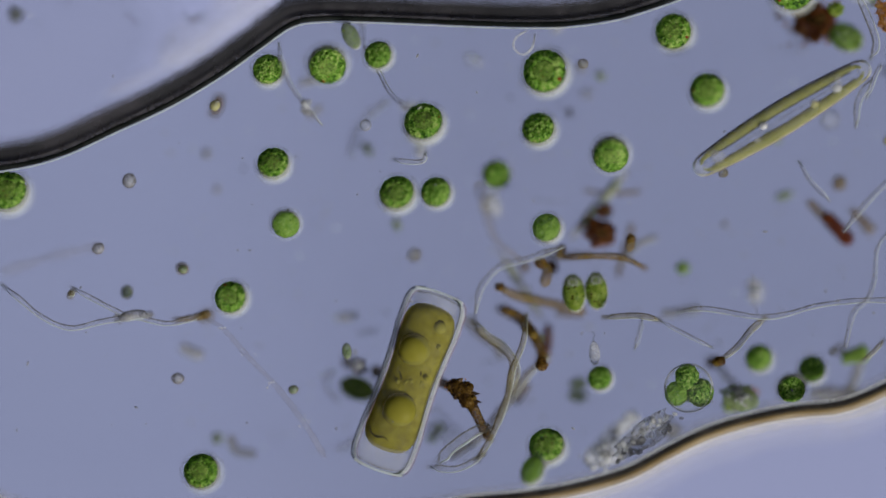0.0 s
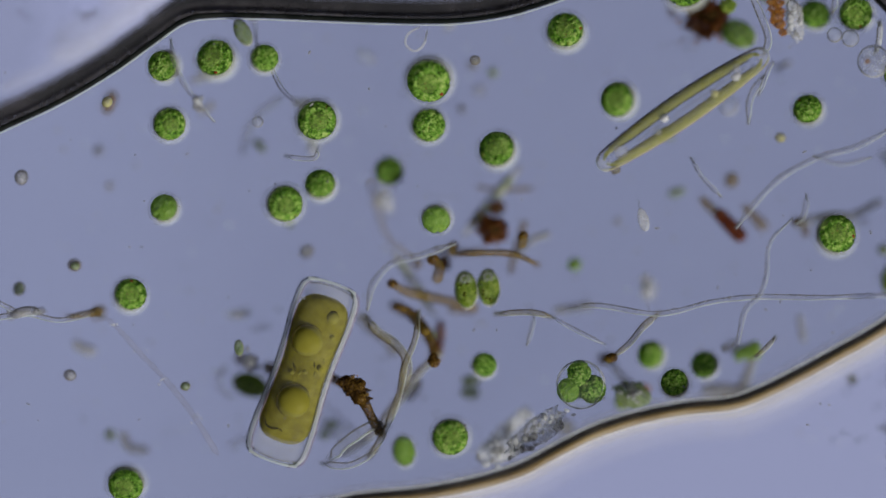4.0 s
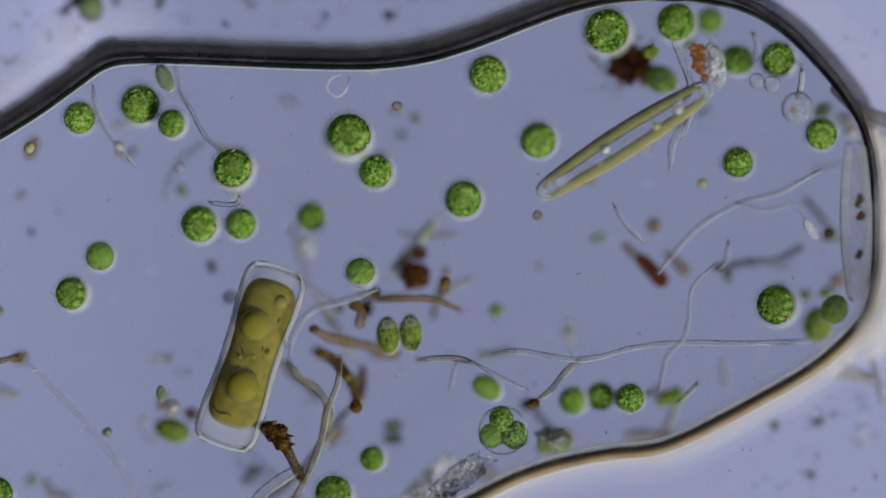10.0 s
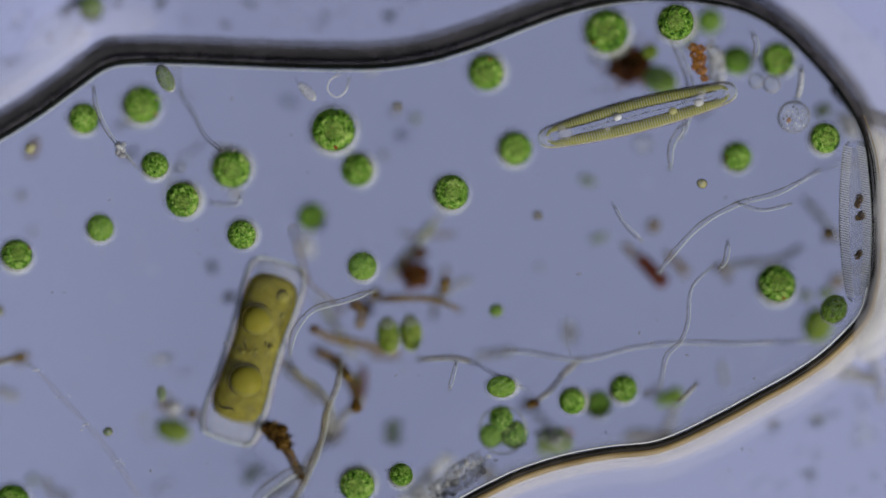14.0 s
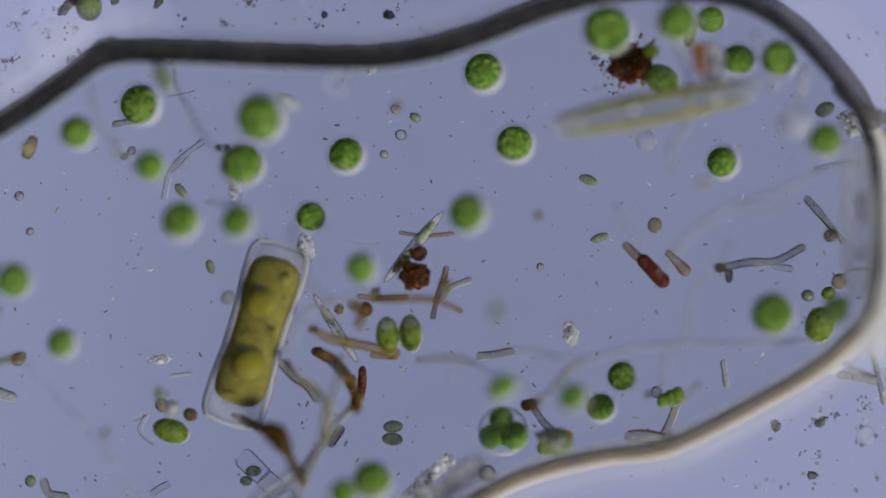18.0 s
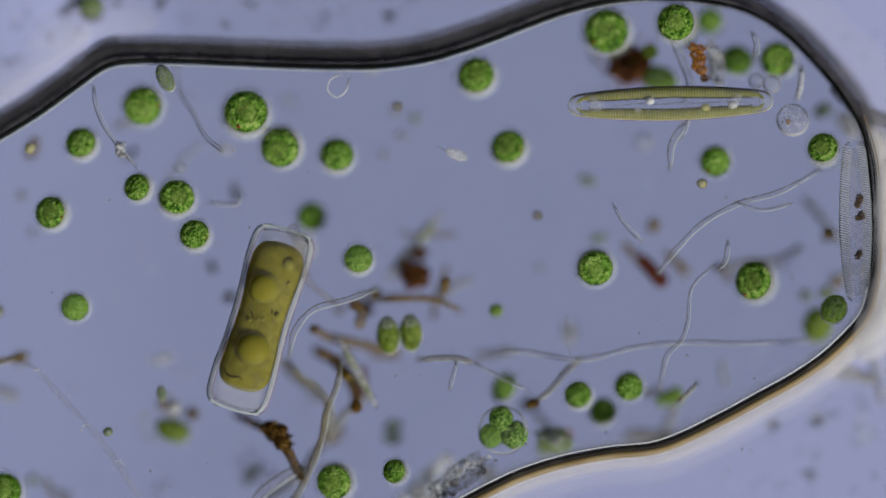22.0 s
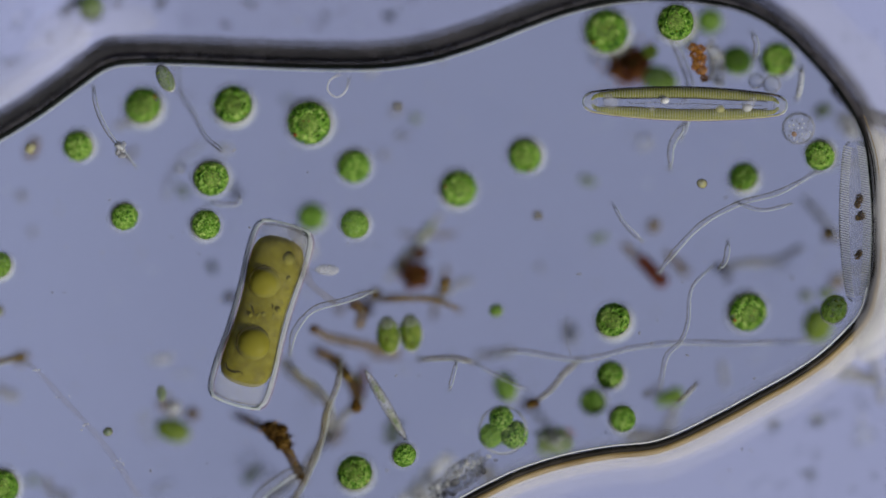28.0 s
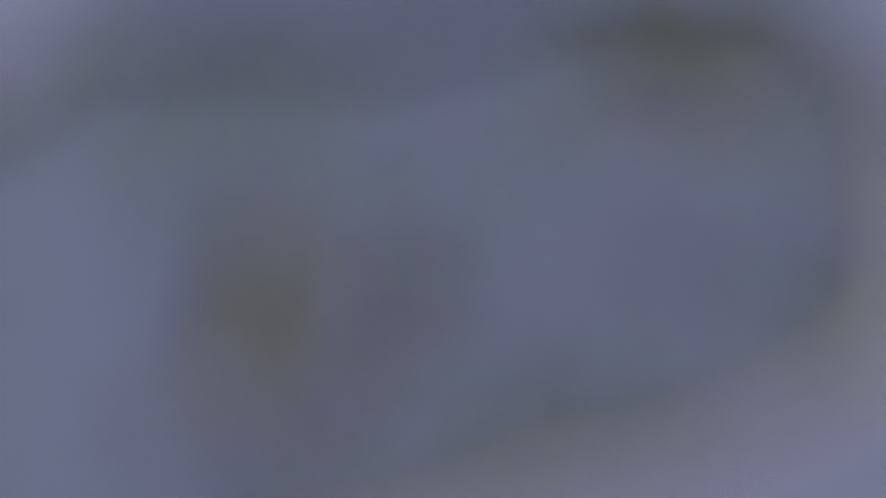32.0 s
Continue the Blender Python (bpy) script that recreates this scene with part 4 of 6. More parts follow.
# ---- threads: fungal hyphae and algal filaments ----
def thread(name, points, z, radius, material, label, category="thread", wobble=0.3, z1=None, joints=0, knob=None, dip=None):
    """A thread through plate points, rising from z to z1, with cross walls and a round end if it has them."""
    n = len(points)
    z1 = z if z1 is None else z1
    base = P(*points[0], z)
    ob = new(name)
    ob.empty_display_size = 0.01
    ob.matrix_basis = Matrix.Translation(base)
    tagged(ob, words(label), category)
    line = relative(smooth_line([P(x, y, z + (z1 - z) * i / (n - 1)) for i, (x, y) in enumerate(points)], 9), base)
    dip = (0.05 if z > 0.08 and knob is None else 0.0) if dip is None else dip
    for i, p in enumerate(line):
        q = i / (len(line) - 1)
        p.z -= dip * (max(0, 1 - q / 0.16) ** 2 + max(0, 1 - (1 - q) / 0.16) ** 2)
    r0 = radius[0] if isinstance(radius, tuple) else radius
    r1 = radius[1] if isinstance(radius, tuple) else radius
    part("sheath", tube(line, lambda s: r0 + (r1 - r0) * s, 12, wobble, points[0][0]), material, ob)
    if max(r0, r1) > 0.0028 and material not in (HALO, FAINT, FAINT_TAN):
        # relief is painted in: pale threads get a bright wall on the lit side
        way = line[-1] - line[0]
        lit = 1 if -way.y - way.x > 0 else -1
        for sign in (1, -1):
            wall = []
            for i, p in enumerate(line):
                t = (line[min(i + 1, len(line) - 1)] - line[max(i - 1, 0)]).normalized()
                q = (r0 + (r1 - r0) * i / (len(line) - 1)) * (1 + wobble * noise.noise(p * 25 + Vector((points[0][0], 0, 0))))
                wall.append(p + Vector((-t.y, t.x, 0)) * (sign * q * 0.9))
            part("side_wall", tube(wall, 0.19 * (r0 + r1) / 2 + 0.0003, 6, 0.3, sign), SHELL_EDGE_GLEAM if sign == lit and material in (GREY_FIL, SLIME, GREY_DARK, TAN) else EDGE_GREY if material in (GREY_FIL, SLIME, GREY_DARK) else EDGE_BROWN, ob, "thin side wall, relief tones painted on pale threads")
    for k in range(joints):
        i = int((k + 0.6) * (len(line) - 2) / joints) + 1
        r = r0 + (r1 - r0) * i / len(line)
        t = (line[i + 1] - line[i - 1]).normalized() if i + 1 < len(line) else Vector((1, 0, 0))
        side = Vector((-t.y, t.x, 0)) * r
        part("cross_wall", tube([line[i] - side + Vector((0, 0, r * 0.8)), line[i] + side + Vector((0, 0, r * 0.8))], 0.0004, 5), BROWN, ob)
    if knob:
        part("swollen_end", ball(knob, knob * 0.85, knob * 0.8, 3, 0.18, 2, points[0][0]), DARKBROWN, ob, "brown swollen end")
    return ob


HY = "pale grey fungal hypha lying in the water"
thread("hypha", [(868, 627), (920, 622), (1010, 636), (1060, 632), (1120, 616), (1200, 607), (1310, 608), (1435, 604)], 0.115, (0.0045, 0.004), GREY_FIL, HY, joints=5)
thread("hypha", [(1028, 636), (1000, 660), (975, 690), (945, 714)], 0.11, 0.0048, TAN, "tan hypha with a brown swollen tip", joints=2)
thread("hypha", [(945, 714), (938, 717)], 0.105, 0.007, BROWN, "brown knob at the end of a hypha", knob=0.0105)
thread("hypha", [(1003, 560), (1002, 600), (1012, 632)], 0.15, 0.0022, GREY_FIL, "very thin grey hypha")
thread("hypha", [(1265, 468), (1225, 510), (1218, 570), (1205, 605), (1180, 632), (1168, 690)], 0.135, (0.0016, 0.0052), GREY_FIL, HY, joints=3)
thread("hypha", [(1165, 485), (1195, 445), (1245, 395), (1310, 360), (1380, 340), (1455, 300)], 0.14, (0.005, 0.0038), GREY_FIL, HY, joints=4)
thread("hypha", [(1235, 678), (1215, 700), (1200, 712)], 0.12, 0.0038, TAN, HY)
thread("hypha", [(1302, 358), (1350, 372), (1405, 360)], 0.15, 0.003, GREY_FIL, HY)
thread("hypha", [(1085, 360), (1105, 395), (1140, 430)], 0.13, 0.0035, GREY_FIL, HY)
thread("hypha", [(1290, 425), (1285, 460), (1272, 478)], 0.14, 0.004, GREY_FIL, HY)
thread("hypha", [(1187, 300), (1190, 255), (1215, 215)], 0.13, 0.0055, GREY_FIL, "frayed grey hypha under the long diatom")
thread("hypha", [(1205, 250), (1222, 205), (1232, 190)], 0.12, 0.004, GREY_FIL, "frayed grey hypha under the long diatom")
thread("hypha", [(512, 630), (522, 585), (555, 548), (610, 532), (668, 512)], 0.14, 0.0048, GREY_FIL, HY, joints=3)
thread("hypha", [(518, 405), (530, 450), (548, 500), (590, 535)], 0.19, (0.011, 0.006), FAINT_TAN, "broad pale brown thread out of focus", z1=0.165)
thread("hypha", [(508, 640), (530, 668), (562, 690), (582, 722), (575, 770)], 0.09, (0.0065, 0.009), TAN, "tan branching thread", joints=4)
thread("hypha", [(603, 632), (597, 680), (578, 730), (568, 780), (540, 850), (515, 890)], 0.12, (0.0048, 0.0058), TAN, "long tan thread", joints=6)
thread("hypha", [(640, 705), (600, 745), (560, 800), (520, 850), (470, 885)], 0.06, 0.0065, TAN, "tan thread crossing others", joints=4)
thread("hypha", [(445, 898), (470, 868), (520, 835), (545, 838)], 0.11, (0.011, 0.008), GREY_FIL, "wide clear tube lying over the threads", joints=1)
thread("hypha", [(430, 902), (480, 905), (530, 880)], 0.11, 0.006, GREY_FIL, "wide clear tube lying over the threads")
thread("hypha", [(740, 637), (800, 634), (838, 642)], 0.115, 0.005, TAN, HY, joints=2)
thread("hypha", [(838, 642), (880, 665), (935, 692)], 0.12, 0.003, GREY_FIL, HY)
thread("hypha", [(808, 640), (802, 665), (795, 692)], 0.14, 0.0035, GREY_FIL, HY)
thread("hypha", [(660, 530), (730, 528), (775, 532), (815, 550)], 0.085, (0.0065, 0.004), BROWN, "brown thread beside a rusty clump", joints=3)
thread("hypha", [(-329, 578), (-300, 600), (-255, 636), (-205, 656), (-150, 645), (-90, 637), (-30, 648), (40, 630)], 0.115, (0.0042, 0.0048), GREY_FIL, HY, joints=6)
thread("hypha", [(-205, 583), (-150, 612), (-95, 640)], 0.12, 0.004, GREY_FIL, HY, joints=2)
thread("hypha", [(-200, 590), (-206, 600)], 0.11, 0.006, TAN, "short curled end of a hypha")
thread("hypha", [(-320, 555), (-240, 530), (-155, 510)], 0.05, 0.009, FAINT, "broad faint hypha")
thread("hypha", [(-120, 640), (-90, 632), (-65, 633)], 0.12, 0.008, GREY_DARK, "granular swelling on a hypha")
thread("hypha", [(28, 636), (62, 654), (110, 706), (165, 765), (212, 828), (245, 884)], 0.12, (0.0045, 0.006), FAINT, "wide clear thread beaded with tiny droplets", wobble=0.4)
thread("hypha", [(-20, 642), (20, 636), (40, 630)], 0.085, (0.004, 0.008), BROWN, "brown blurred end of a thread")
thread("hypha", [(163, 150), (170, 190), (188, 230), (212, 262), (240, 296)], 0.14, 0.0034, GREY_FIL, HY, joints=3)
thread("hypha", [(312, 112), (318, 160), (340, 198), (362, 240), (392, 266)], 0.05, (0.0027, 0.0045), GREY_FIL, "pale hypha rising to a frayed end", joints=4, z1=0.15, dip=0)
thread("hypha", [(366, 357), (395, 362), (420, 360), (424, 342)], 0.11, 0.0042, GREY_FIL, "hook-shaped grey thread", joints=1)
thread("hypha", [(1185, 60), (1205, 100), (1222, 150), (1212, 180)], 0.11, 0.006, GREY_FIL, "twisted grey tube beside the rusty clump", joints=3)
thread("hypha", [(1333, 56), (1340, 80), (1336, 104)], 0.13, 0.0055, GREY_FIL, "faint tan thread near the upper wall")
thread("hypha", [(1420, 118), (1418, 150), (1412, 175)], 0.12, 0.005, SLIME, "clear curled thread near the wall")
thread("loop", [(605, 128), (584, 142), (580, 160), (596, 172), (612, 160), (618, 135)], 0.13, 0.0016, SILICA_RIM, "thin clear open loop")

# brown threads with swollen ends
thread("brown_filament", [(556, 583), (585, 598), (640, 610), (700, 625)], 0.075, (0.006, 0.0095), BROWN, "brown thread widening away from its knob", knob=0.0095, z1=0.04)
thread("brown_filament", [(566, 624), (592, 635), (612, 660), (626, 690), (632, 715)], 0.06, (0.008, 0.0075), DARKBROWN, "dark brown curved thread", joints=2)
thread("brown_filament", [(630, 722), (629, 712)], 0.10, 0.008, DARKBROWN, "dark brown oval end", knob=0.0115)
thread("brown_filament", [(628, 540), (640, 552), (636, 575)], 0.08, 0.008, BROWN, "short brown thread with oval end", knob=0.0115)
thread("brown_filament", [(665, 515), (662, 528)], 0.06, 0.006, BROWN, "small brown oval", knob=0.009)
thread("brown_filament", [(788, 498), (786, 515)], 0.085, 0.008, BROWN, "small brown oval with pale tail", knob=0.0095)
thread("brown_filament", [(498, 782), (510, 800), (524, 828), (538, 852)], 0.105, (0.0095, 0.0065), DARKBROWN, "dark brown thread below a crumbly clump")
thread("brown_filament", [(414, 733), (445, 748), (474, 763), (500, 786)], 0.035, (0.004, 0.014), DARKBROWN, "rusty brown crumbly strand", wobble=0.5, z1=0.105, dip=0)
thread("brown_filament", [(636, 524), (660, 527), (720, 526)], 0.02, 0.0045, BROWN, "brown rod lying on the slide", joints=2)
thread("brown_filament", [(562, 622), (590, 640), (615, 668)], 0.02, (0.0075, 0.011), BROWN, "brown tube with dark end on the slide", knob=0.0105, z1=0.085)
thread("brown_filament", [(642, 652), (641, 682), (632, 712)], 0.02, (0.0055, 0.0095), RUST, "dark brown blotch of humus", wobble=0.4)
thread("brown_filament", [(660, 628), (700, 630)], 0.016, 0.0055, BROWN, "short brown rod on the slide")
thread("brown_filament", [(498, 640), (520, 665), (545, 682), (562, 706)], 0.02, 0.007, TAN, "tan jointed thread on the slide", joints=3)
thread("brown_filament", [(1105, 433), (1122, 450), (1138, 463)], 0.03, (0.0055, 0.009), BROWN, "narrow brown neck of a rusty rod", joints=2)
thread("brown_filament", [(1136, 460), (1155, 480), (1172, 498)], 0.032, (0.011, 0.0125), WINE, "rusty red rod-shaped body", wobble=0.1)
thread("brown_filament", [(1180, 447), (1195, 462), (1212, 480)], 0.02, (0.005, 0.009), BROWN, "small brown wedge on the slide")
thread("brown_filament", [(1270, 476), (1320, 465), (1370, 462), (1418, 438)], 0.03, (0.007, 0.006), TAN, "curved tan tube on the slide", joints=3)
thread("brown_filament", [(1272, 474), (1280, 476)], 0.028, 0.006, BROWN, "brown knob of a tan tube", knob=0.010)
thread("brown_filament", [(1368, 472), (1398, 476)], 0.02, 0.005, GREY_FIL, "short branch of a tan tube")
thread("brown_filament", [(1288, 480), (1288, 496)], 0.02, 0.006, BROWN, "short brown stub")
thread("brown_filament", [(790, 474), (785, 495), (775, 520), (766, 562)], 0.02, 0.0045, BROWN, "thin brown bent thread", joints=3)
thread("brown_filament", [(775, 535), (800, 508), (832, 495)], 0.025, 0.005, TAN, "pale brown thread")
thread("brown_filament", [(848, 630), (880, 626), (905, 622)], 0.02, (0.0075, 0.006), TAN, "tan grey rod on the slide")
thread("brown_filament", [(940, 715), (960, 745), (985, 768), (1000, 775)], 0.02, 0.006, TAN, "tan thread running into a granular mass", joints=2)
thread("brown_filament", [(932, 716), (942, 714)], 0.02, 0.009, BROWN, "tan knob", knob=0.012)
thread("brown_filament", [(1112, 772), (1150, 772), (1190, 776)], 0.02, 0.0105, TAN, "wide tan cylinder lying by the wall", joints=1)
thread("brown_filament", [(1196, 715), (1185, 745), (1172, 770)], 0.02, 0.007, TAN, "tan stalk", joints=2)
thread("brown_filament", [(1150, 785), (1172, 798)], 0.02, 0.005, DARKBROWN, "dark stub by the wall")
thread("brown_filament", [(1278, 640), (1284, 682)], 0.015, 0.005, GREY_DARK, "grey rod on the slide")
thread("brown_filament", [(1485, 664), (1515, 668), (1545, 674)], 0.03, 0.008, GREY_DARK, "dark grey rod outside the wall", joints=2)
thread("brown_filament", [(1425, 352), (1450, 380), (1490, 428)], 0.02, 0.006, TAN, "tan granular tube near the wall", joints=3)
thread("brown_filament", [(1525, 585), (1545, 640), (1562, 712)], 0.03, 0.005, GREY_DARK, "dark grey hypha outside the wall", joints=3)
thread("brown_filament", [(240, 742), (262, 732), (250, 760), (275, 785)], 0.02, 0.0035, GREY_FIL, "bent clear thread on the slide")
thread("brown_filament", [(292, 352), (302, 310), (325, 280), (360, 252)], 0.02, 0.005, GREY_FIL, "curved clear hypha on the slide", joints=3)
thread("brown_filament", [(80, 850), (90, 872), (120, 878)], 0.02, 0.007, TAN, "angular tan thread on the slide")
thread("brown_filament", [(1440, 300), (1480, 292), (1530, 290)], 0.03, 0.004, GREY_FIL, "thin grey thread at the wall")
thread("brown_filament", [(1485, 492), (1510, 478), (1570, 482)], 0.03, 0.0035, TAN, "thin tan thread crossing the wall")
thread("brown_filament", [(340, 660), (305, 664)], 0.014, 0.003, GREY_FIL, "short clear thread on the slide")
thread("brown_filament", [(205, 222), (240, 214), (265, 205)], 0.02, 0.006, TAN, "tan crumb under a green alga")
thread("brown_filament", [(1500, 652), (1545, 672)], 0.048, 0.006, GREY_DARK, "dark hypha outside the wall")


thread("brown_filament", [(708, 412), (750, 417), (803, 414)], 0.02, 0.003, BROWN, "thin brown thread behind the spindle diatom", joints=2)
thread("brown_filament", [(612, 426), (650, 432), (672, 430)], 0.02, 0.0022, GREY_FIL, "hair-thin clear thread on the slide")
thread("brown_filament", [(604, 758), (596, 770), (586, 784)], 0.02, 0.0075, BROWN, "short tan brown rod on the slide", joints=1)
thread("brown_filament", [(1236, 203), (1248, 197), (1260, 191)], 0.02, 0.0048, GREY_DARK, "short grey rod under the long diatom", joints=1)
thread("brown_filament", [(1524, 220), (1545, 224), (1575, 236)], 0.03, 0.0024, GRIT, "thin dark crease at the wall")
thread("brown_filament", [(1490, 205), (1516, 232), (1535, 262)], 0.03, 0.0024, GRIT, "thin dark crease at the wall")
thread("brown_filament", [(1535, 250), (1550, 262), (1575, 250)], 0.03, 0.0035, TAN, "pale fold at the wall")
thread("brown_filament", [(1190, 0), (1212, 20), (1216, 34)], 0.03, 0.0022, GREY_FIL, "thin clear thread above a rusty clump")
thread("brown_filament", [(272, 872), (286, 862), (300, 856)], 0.016, 0.006, GREY_FIL, "clear grey rod on the slide")
thread("brown_filament", [(-4, 690), (12, 698), (26, 702)], 0.016, 0.008, GREY_DARK, "granular grey crumb on the slide", wobble=0.5)
thread("brown_filament", [(300, 172), (322, 168), (346, 162)], 0.016, 0.0012, EDGE_GREY, "hair-thin grey line on the slide")
lantern = thing("lantern_spore", 56, 262, 0.022, 68, "golden lantern-shaped spore with dark ends", "spore")
part("outline", tube([Vector((0.019 * math.cos(a), 0.0105 * math.sin(a), 0.003)) for a in np.linspace(0, 2 * math.pi, 30)], 0.0011, 6), EDGE_BROWN, lantern, "dark outline")
part("body", loft(0.040, 0.021, 0.017, lambda s: (1 - abs(s) ** 8) ** 0.5 * (0.82 + 0.18 * math.cos(1.6 * s)), 20, 14), BROWN, lantern)
part("core", ball(0.010, 0.006, 0.006, 3, 0.2), RUST_THIN, lantern, "rusty golden core", pose(0, 0, 0.005))
for x in (-0.019, 0.019):
    part("end_ring", tube([Vector((x, y, 0.004)) for y in (-0.007, -0.002, 0.003, 0.007)], 0.0016, 6), EDGE_BROWN, lantern, "dark ring at the end")


# ---- brown balls, rusty clumps and slime ----
for x, y, z, r, m, lab in (
        (52, 262, 0.10, 0.0098, RIB_GOLD, "small golden spore with a dark rim"), (742, 449, 0.03, 0.0135, RUST, "small rusty red ball"), (648, 547, 0.03, 0.0125, RUST, "dark rusty ball"), (601, 547, 0.02, 0.0085, DARKBROWN, "small brown ball"),
        (622, 675, 0.03, 0.0115, GREEN_OLIVE, "olive brown ball"), (288, 716, 0.02, 0.0115, BROWN, "tan ring-shaped spore"), (339, 733, 0.03, 0.0118, DARKBROWN, "brown round spore"),
        (36, 635, 0.014, 0.0115, TAN, "pale ring-shaped spore"), (405, 526, 0.05, 0.0115, TAN, "tan spore with clear wall"), (1157, 399, 0.03, 0.0125, BROWN, "brown oval spore"),
        (951, 381, 0.09, 0.008, TAN, "small tan spore"), (1243, 325, 0.15, 0.0085, RIB_GOLD, "small golden spore"), (862, 836, 0.02, 0.0145, TAN, "tan round spore near the wall"),
        (1427, 523, 0.02, 0.0105, GREYGREEN, "grey-green ball with clear half"), (1463, 519, 0.02, 0.0115, GREEN_OLIVE, "olive green ball"), (1482, 498, 0.02, 0.0130, BROWN, "tan brown ball with dark wall"), (1467, 417, 0.03, 0.0115, BROWN, "tan ball on a thread"),
        (190, 765, 0.125, 0.008, GREYGREEN, "small greenish spore"), (703, 188, 0.10, 0.0085, TAN, "small clear spore with dark edge"),
        (700, 195, 0.014, 0.0085, GREY_DARK, "small grey spore on the slide"), (955, 472, 0.012, 0.006, GREY_DARK, "tiny dark spore"), (680, 274, 0.012, 0.007, GREY_DARK, "tiny grey spore"),
        (710, 240, 0.014, 0.0095, DROP, "small clear sphere on the slide"), (56, 410, 0.012, 0.0065, GREY_DARK, "tiny grey spore"), (37, 347, 0.012, 0.008, GREY_DARK, "tiny grey spore"),
        (1145, 697, 0.07, 0.007, TAN, "small tan spore"), (1160, 693, 0.02, 0.0095, TAN, "tan spore in a tuft"), (235, 268, 0.014, 0.0075, GREY_DARK, "tiny grey spore"), (222, 278, 0.014, 0.0065, GREY_DARK, "tiny grey spore"),
        (1467, 412, 0.10, 0.0075, BROWN, "small brown spore by the wall"), (955, 383, 0.09, 0.005, TAN, "tiny tan spore"), (-5, 552, 0.10, 0.008, GREYGREEN, "small greenish spore"), (-100, 395, 0.09, 0.012, GREY_DARK, "grey crumb"),
        (-155, 515, 0.09, 0.010, GREY_DARK, "grey crumb"), (-6, 550, 0.08, 0.011, GREY_DARK, "grey crumb"), (-14, 745, 0.09, 0.010, GREY_DARK, "grey crumb"), (-104, 592, 0.07, 0.011, GREYGREEN, "small green cell")):
    ob = thing("spore", x, y, z, x % 180, lab, "spore")
    part("body", ball(r, r * 0.88, r * 0.8, 4, 0.10, 2.5, x + y, 0.05), m, ob)
    # skirt added for the halo round the spore
    part("wall", HALO_SKIRT, HALO_RIM, ob, "thin halo skirt round the spore", Matrix.Diagonal((r, r * 0.88, r * 0.8, 1)))
    part("wall_ring", tube([Vector((r * math.cos(a), r * 0.88 * math.sin(a), 0)) for a in np.linspace(0, 2 * math.pi, 29)], r * 0.11 + 0.0003, 6, 0.2, x), EDGE_BROWN, ob, "dark spore wall")
    part("vacuole", ball(r * 0.4, r * 0.34, r * 0.2, 3, 0.15, 2, y), TAN if m in (BROWN, DARKBROWN, RUST) else DROP, ob, "paler centre", pose(r * 0.1, 0, r * 0.66))


def clump(px, py, z, r, label, n, m=RUST, crumbs=10, flat=0.5, name="humus_clump"):
    ob = thing(name, px, py, z, 0, label, "humus")
    rnd = random.Random(px)
    part("mass", ball(r, r * 0.92, r * flat, 5, 0.38, 1.6, px, 0.10), m, ob)
    if m is RUST:
        part("dark_core", ball(r * 0.5, r * 0.42, r * flat * 0.55, 4, 0.4, 2.0, py), HUMUS, ob, "almost black core", pose(r * 0.12, r * 0.1, r * flat * 0.62))
    for k in range(n):
        a, q = rnd.uniform(0, 6.28), rnd.uniform(0.5, 0.98) * r
        s = rnd.uniform(0.16, 0.34) * r
        part("lump", ball(s, s * rnd.uniform(0.6, 1), s * 0.7, 3, 0.35, 2, k + px), m, ob, "", pose(q * math.cos(a), q * math.sin(a), rnd.uniform(-0.2, 0.5) * r * flat))
    for k in range(crumbs):
        a, q = rnd.uniform(0, 6.28), rnd.uniform(1.0, 1.5) * r
        s = rnd.uniform(0.04, 0.11) * r
        part("crumb", ball(s * 1.6, s, s, 2, 0.3, 2, k), RUST_THIN, ob, "", pose(q * math.cos(a), q * math.sin(a), 0, 0, 0, math.degrees(a)))
    return ob


clump(1113, 112, 0.035, 0.036, "rusty red-brown clump of humus with ragged edge", 9, RUST, 14)
for x, y, r in ((474, 758, 0.011), (489, 768, 0.017), (501, 784, 0.012)):
    spiky = clump(x, y, 0.105, r * 1.1, "rusty brown spiky clump of humus on a thread", 9, HUMUS, 7, 0.6)
    for k in range(4):
        a = 0.5 - k * 0.55 + 0.2 * math.sin(x)
        reach = 1.25 + 0.3 * math.sin(3 * k + x)
        tip = [Vector((q * r * reach * math.cos(a), q * r * reach * math.sin(a) + 0.002 * q * q, 0.002 * q)) for q in (0.3, 0.7, 1.0, 1.25)]
        part("spike", tube(tip, lambda q: r * 0.55 * (1 - q) ** 0.7 + 0.0008, 8, 0.6, k), (DARKBROWN, HUMUS)[k % 2], spiky, "ragged brown spike")
clump(734, 487, 0.038, 0.025, "dark rusty red clump of humus", 8, RUST, 8)
clump(1150, 92, 0.075, 0.013, "small olive and rusty crumb on a clump", 4, GREEN_OLIVE, 2)
clump(1003, 770, 0.025, 0.010, "orange-brown crumb on a granular mass", 5, RUST_THIN, 4)
for x, y, r in ((1227, 84, 0.010), (1239, 87, 0.012), (1233, 97, 0.013), (1245, 101, 0.008), (1237, 111, 0.014), (1229, 119, 0.007), (1242, 124, 0.012), (1247, 138, 0.009)):
    clump(x, y, 0.125, r * 0.75, "orange-brown crumbly column near the wall", 10, RUST_THIN, 16)


